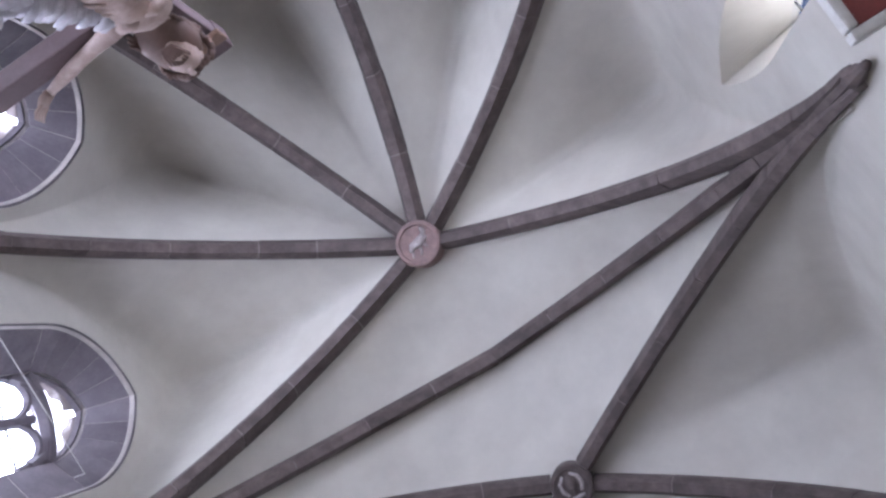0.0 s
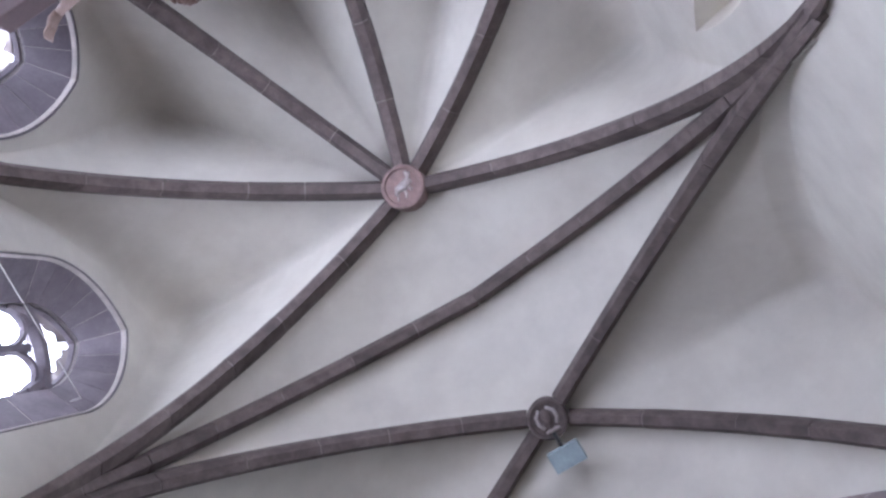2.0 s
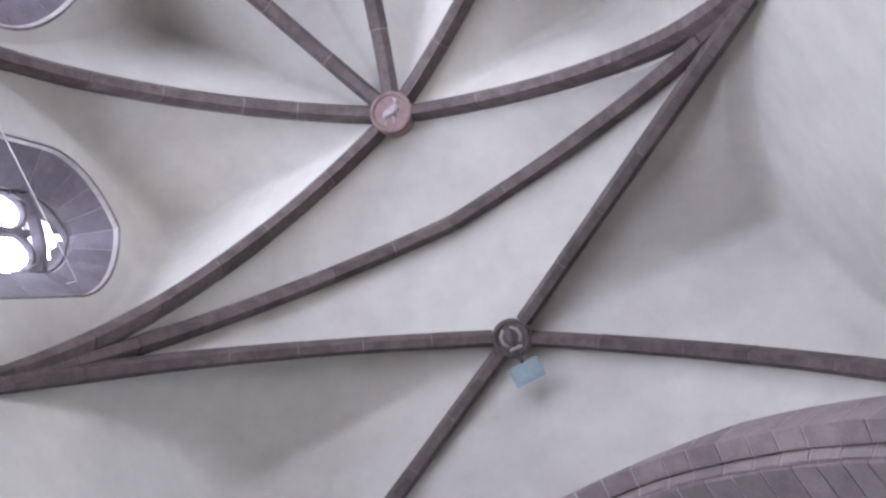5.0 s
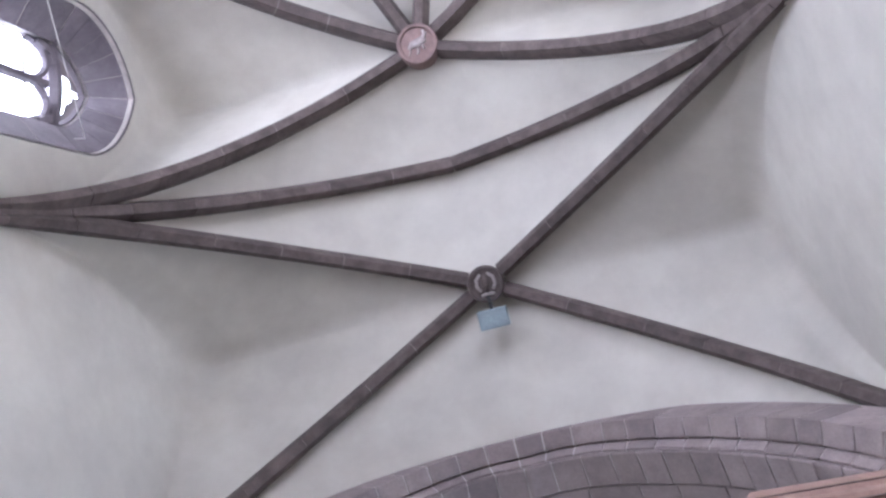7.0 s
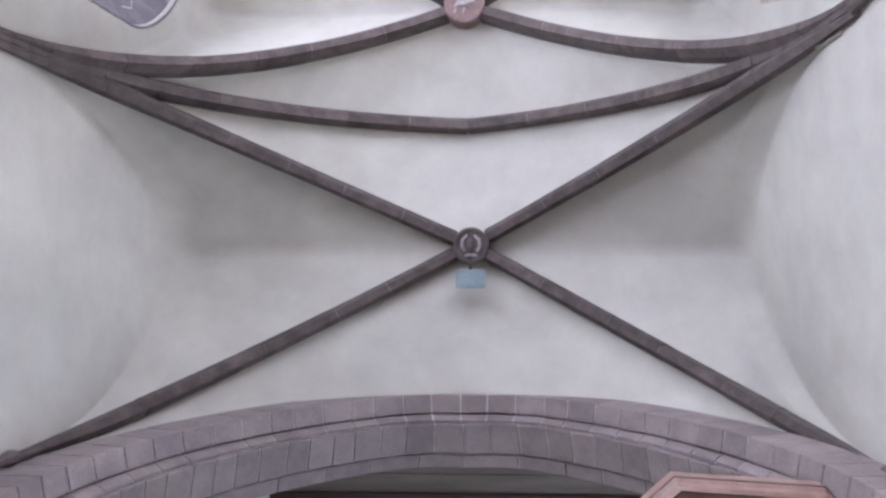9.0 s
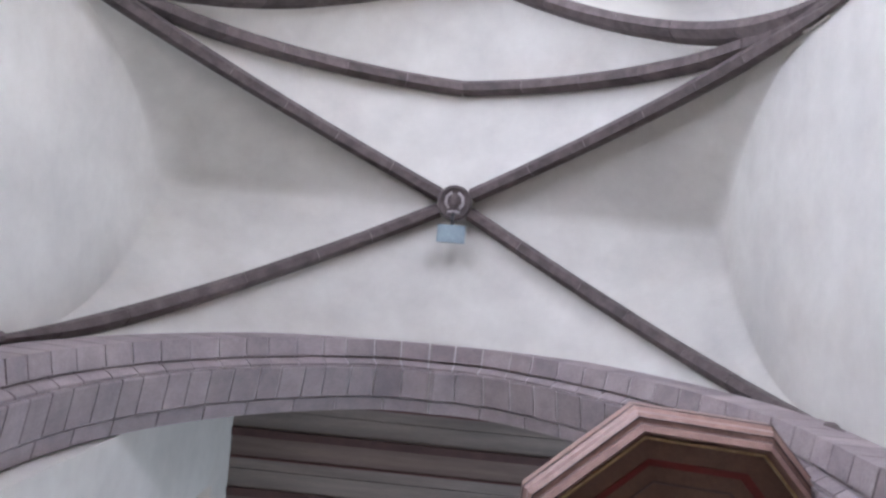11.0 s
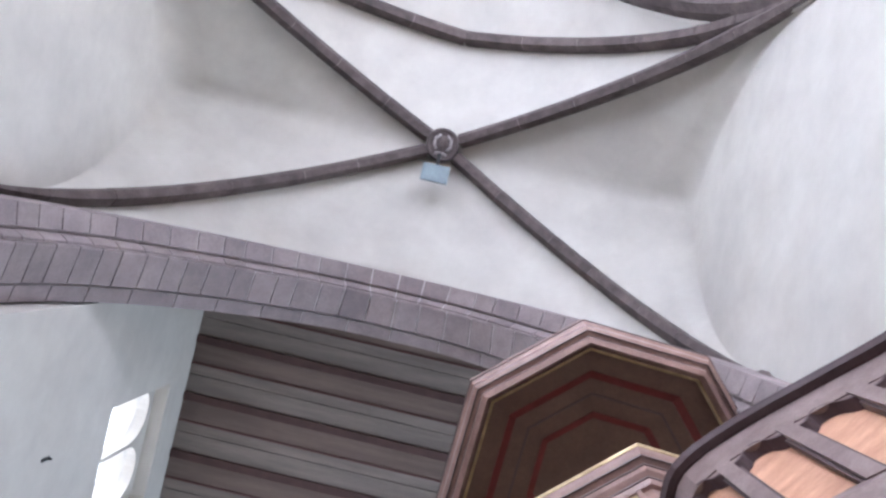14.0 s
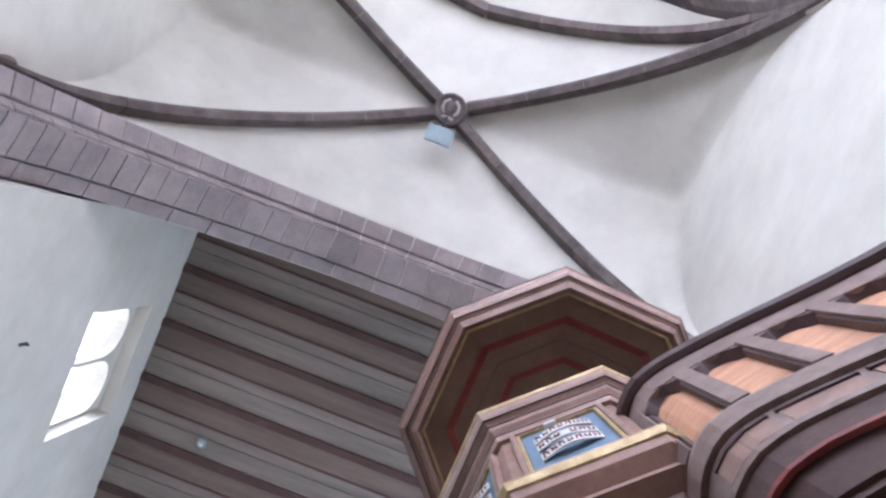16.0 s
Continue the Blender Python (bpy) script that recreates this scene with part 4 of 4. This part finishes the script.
    for k in range(16):
        a = math.pi * (0.15 + 0.7 * k / 15) + math.pi
        x, y = -0.042 + 0.115 * math.cos(a), 0.09 + 0.09 * math.sin(a)
        add(limb([(x, y, 5.90, 0.022, 0.022), (x * 1.05, y + 0.01 * math.sin(7 * k), 5.78, 0.02, 0.02), (x * 1.15, y + 0.02, 5.66 - 0.02 * (k % 3), 0.008, 0.008)], 6), 2)
    # drape over the flank and breast
    for k in range(30):
        f = k / 29
        x, z = -0.29 + 0.17 * f + 0.012 * math.sin(1.9 * k), 5.00 + 0.46 * f
        y = 0.06 + 0.018 * math.sin(1.3 * k)
        r = 0.024 + 0.008 * math.sin(2.7 * k)
        add(limb([(x + 0.09, y - 0.01, z - 0.05, r, 0.012), (x + 0.04, y + 0.02, z - 0.02, r, 0.014), (x - 0.01, y + 0.01 * math.sin(2.3 * k), z + 0.01, r, 0.010), (x - 0.04 - 0.012 * math.sin(0.9 * k), y - 0.01, z + 0.03, r * 0.6, 0.005)], 8), 1)
    for sx in (-1, 1):
        add(limb([(sx * 0.02, 0.10, 5.46, 0.03, 0.02), (sx * 0.065, 0.108, 5.47, 0.045, 0.024), (sx * 0.11, 0.085, 5.50, 0.03, 0.018)], 10), 0)
        for k in range(3):
            add(limb([(sx * 0.03, 0.112, 5.36 - 0.05 * k, 0.010, 0.008), (sx * 0.08, 0.10, 5.34 - 0.05 * k, 0.012, 0.008), (sx * 0.115, 0.06, 5.35 - 0.05 * k, 0.008, 0.006)], 6), 0)
    # cloth
    add(limb([(0, 0.01, 4.78, 0.16, 0.12), (0, 0.02, 4.88, 0.165, 0.125), (0, 0.02, 4.98, 0.15, 0.115), (0, 0.02, 5.07, 0.135, 0.105)], 14), 1)
    for k in range(5):
        x = -0.14 - 0.06 * k
        add(limb([(x, 0.05 + 0.02 * k, 5.06 - 0.02 * k, 0.03, 0.02), (x - 0.04, 0.07 + 0.03 * (k % 2), 4.94, 0.045, 0.02), (x - 0.05, 0.05, 4.80 - 0.03 * k, 0.02, 0.012)], 8), 1)
    out = bmesh.new()
    for b in bms:
        me = bpy.data.meshes.new("tmp")
        b.to_mesh(me)
        b.free()
        out.from_mesh(me)
        bpy.data.meshes.remove(me)
    ob = mesh_object("statue", out, FLESH)
    ob.data.materials.append(LOIN)
    ob.data.materials.append(HAIR)
    ob.matrix_world = pose(CX, CY, 0.06)
    return tagged(ob, "painted limewood figure fixed to the timber cross", "statue")


statue()

# ---- canopy shelf on the choir wall ----
shelf = empty("wall_canopy", (2.3, -1.55, 5.2))
part("underside", box_bm(0.36, 0.52, 0.03, pose(-0.01, -0.0, 0.02), 0.004), RED, shelf)
for sy, sx, px, py in ((0.04, 0.44, -0.01, 0.28), (0.04, 0.44, -0.01, -0.28), (0.516, 0.04, -0.21, 0.0)):
    part("moulding", box_bm(sx, sy, 0.07, pose(px, py, 0.03), 0.012), WHITE, shelf, "white moulded edge")
part("top", box_bm(0.42, 0.58, 0.03, pose(0.0, 0, 0.08), 0.004), WOOD_ROSE, shelf)
tagged(shelf, "small white-edged canopy with dark red underside on the wall", "canopy")

# ---- nave window, lamp and hook ----
nw = empty("nave_window", (NAVE_X - 0.19, 3.44, 7.68))


def nave_window():
    """Two round-headed lights in a thick white screen set back in the square recess."""
    y0, y1, z0, z1 = 2.87, 4.01, 7.68, 9.08
    bm = bmesh.new()
    sheets = []
    for x in (-0.06, 0.06):
        rect = [(-0.57, 0), (0.57, 0), (0.57, 1.4), (-0.57, 1.4)]
        outer = [bm.verts.new((x, a, b)) for a, b in rect]
        edges = [bm.edges.new((outer[i], outer[(i + 1) % 4])) for i in range(4)]
        holes = []
        for c in (-0.28, 0.28):
            half = 0.262
            pts = [(c + half, 0.04), (c - half, 0.04)] + [(c - half * math.cos(a), 0.98 + half * 1.25 * math.sin(a)) for a in [math.pi * k / 12 for k in range(13)]]
            h = [bm.verts.new((x, a, b)) for a, b in pts]
            edges += [bm.edges.new((h[i], h[(i + 1) % len(h)])) for i in range(len(h))]
            holes.append(h)
        bmesh.ops.triangle_fill(bm, use_beauty=True, use_dissolve=False, edges=edges)
        sheets.append((outer, *holes))
    for r0, r1 in zip(*sheets):
        for i in range(len(r0)):
            bm.faces.new((r0[i], r0[(i + 1) % len(r0)], r1[(i + 1) % len(r1)], r1[i]))
    bmesh.ops.recalc_face_normals(bm, faces=bm.faces[:])
    part("window_frame", bm, PLASTER, nw)
    for c in (-0.28, 0.28):
        p = part("pane", box_bm(0.008, 0.53, 1.24, pose(-0.03, c, 0.65)), CLEAR, nw)
        p.visible_shadow = False
        part("window_catch", box_bm(0.03, 0.03, 0.05, pose(-0.01, c - 0.02, 0.28), 0.004), IRON, nw, "small dark catch")
    tagged(nw, "square nave window with two round-headed white lights", "window")


nave_window()
hook = empty("wall_hook", (NAVE_X, 3.04, 6.61))
part("plate", box_bm(0.012, 0.024, 0.11, pose(0.006, 0, 0), 0.003), IRON, hook)
part("arm", box_bm(0.03, 0.014, 0.014, pose(0.02, 0, 0.03), 0.003), IRON, hook)
tagged(hook, "small dark iron hook on the nave wall", "hook")
lamp = empty("ceiling_spot", (-1.14, 4.11, NAVE_Z - 0.02))
part("rose", lathe_bm([(0.005, 0.02), (0.05, 0.02), (0.055, 0.0), (0.05, -0.02), (0.005, -0.025)], 16, bc), BOX, lamp)
part("bulb", lathe_bm([(0.005, -0.02), (0.022, -0.03), (0.026, -0.05), (0.02, -0.065), (0.005, -0.07)], 14, bc), WHITE, lamp, "pale round lamp", smooth=True)
tagged(lamp, "small pale lamp on the boarded nave ceiling", "lamp")

# ---- corbels under the ribs ----
for p in (ER, EL, WR, WL, A1, A2, A3, A4):
    out = outward(p, p + Vector((0, 1, 0))) if abs(p.x) > 2.2 else Vector((p.x, p.y + 2.16, 0)).normalized()
    c = empty("corbel", p + Vector((0, -0.065 if p is ER else 0, -0.31)) + out * 0.05)
    part("block", lathe_bm([(0.008, -0.17), (0.022, -0.16), (0.030, -0.08), (0.044, -0.03), (0.047, 0.02), (0.042, 0.05), (0.02, 0.06)], 8, bc, radians(22.5)), RIB, c)
    tagged(c, "small tapering sandstone corbel under the ribs", "corbel", "vault corbels")


# ---- light through the windows: open sky from above, and the bright ground and clouds near the horizon; one added nave lamp ----
# n2's lamps stand at the unseen mirrored window
for key, high, level, top in (("s1", 1000, 350, 7.9), ("s2", 600, 270, 7.4), ("n2", 500, 370, 7.4)):
    _, mid, u, o = WALLS[key]
    p = mid + o * 2.3 + Vector((0, 0, 8.6))
    area_lamp("window_light", p, mid + Vector((0, 0, 5.6)), 2.4, 4.6, high, (0.86, 0.92, 1.0))
    p = mid + o * (WALL_OFF + WALL_T + 0.15) + Vector((0, 0, (top + 3.4) / 2))
    area_lamp("horizon_light", p, p - o, 0.9, top - 3.4, level, (0.86, 0.90, 1.0))
_, mid, u, o = WALLS["n1"]
p = mid + u * 0.46 + o * (WALL_OFF + WALL_T + 0.12) + Vector((0, 0, 5.3))
area_lamp("horizon_light", p, p - o, 0.4, 4.0, 105, (0.98, 0.96, 0.92))
# added lamp at the windowless north wall, to brighten the nave's wall and ceiling
area_lamp("nave_added_light", (4.35, 5.2, 6.6), (-2, 5.2, 6.0), 4.0, 3.0, 390, (0.76, 0.88, 1.0))
area_lamp("nave_added_light", (-2.9, 3.44, 8.8), (-2, 3.44, 8.4), 1.3, 1.8, 70)
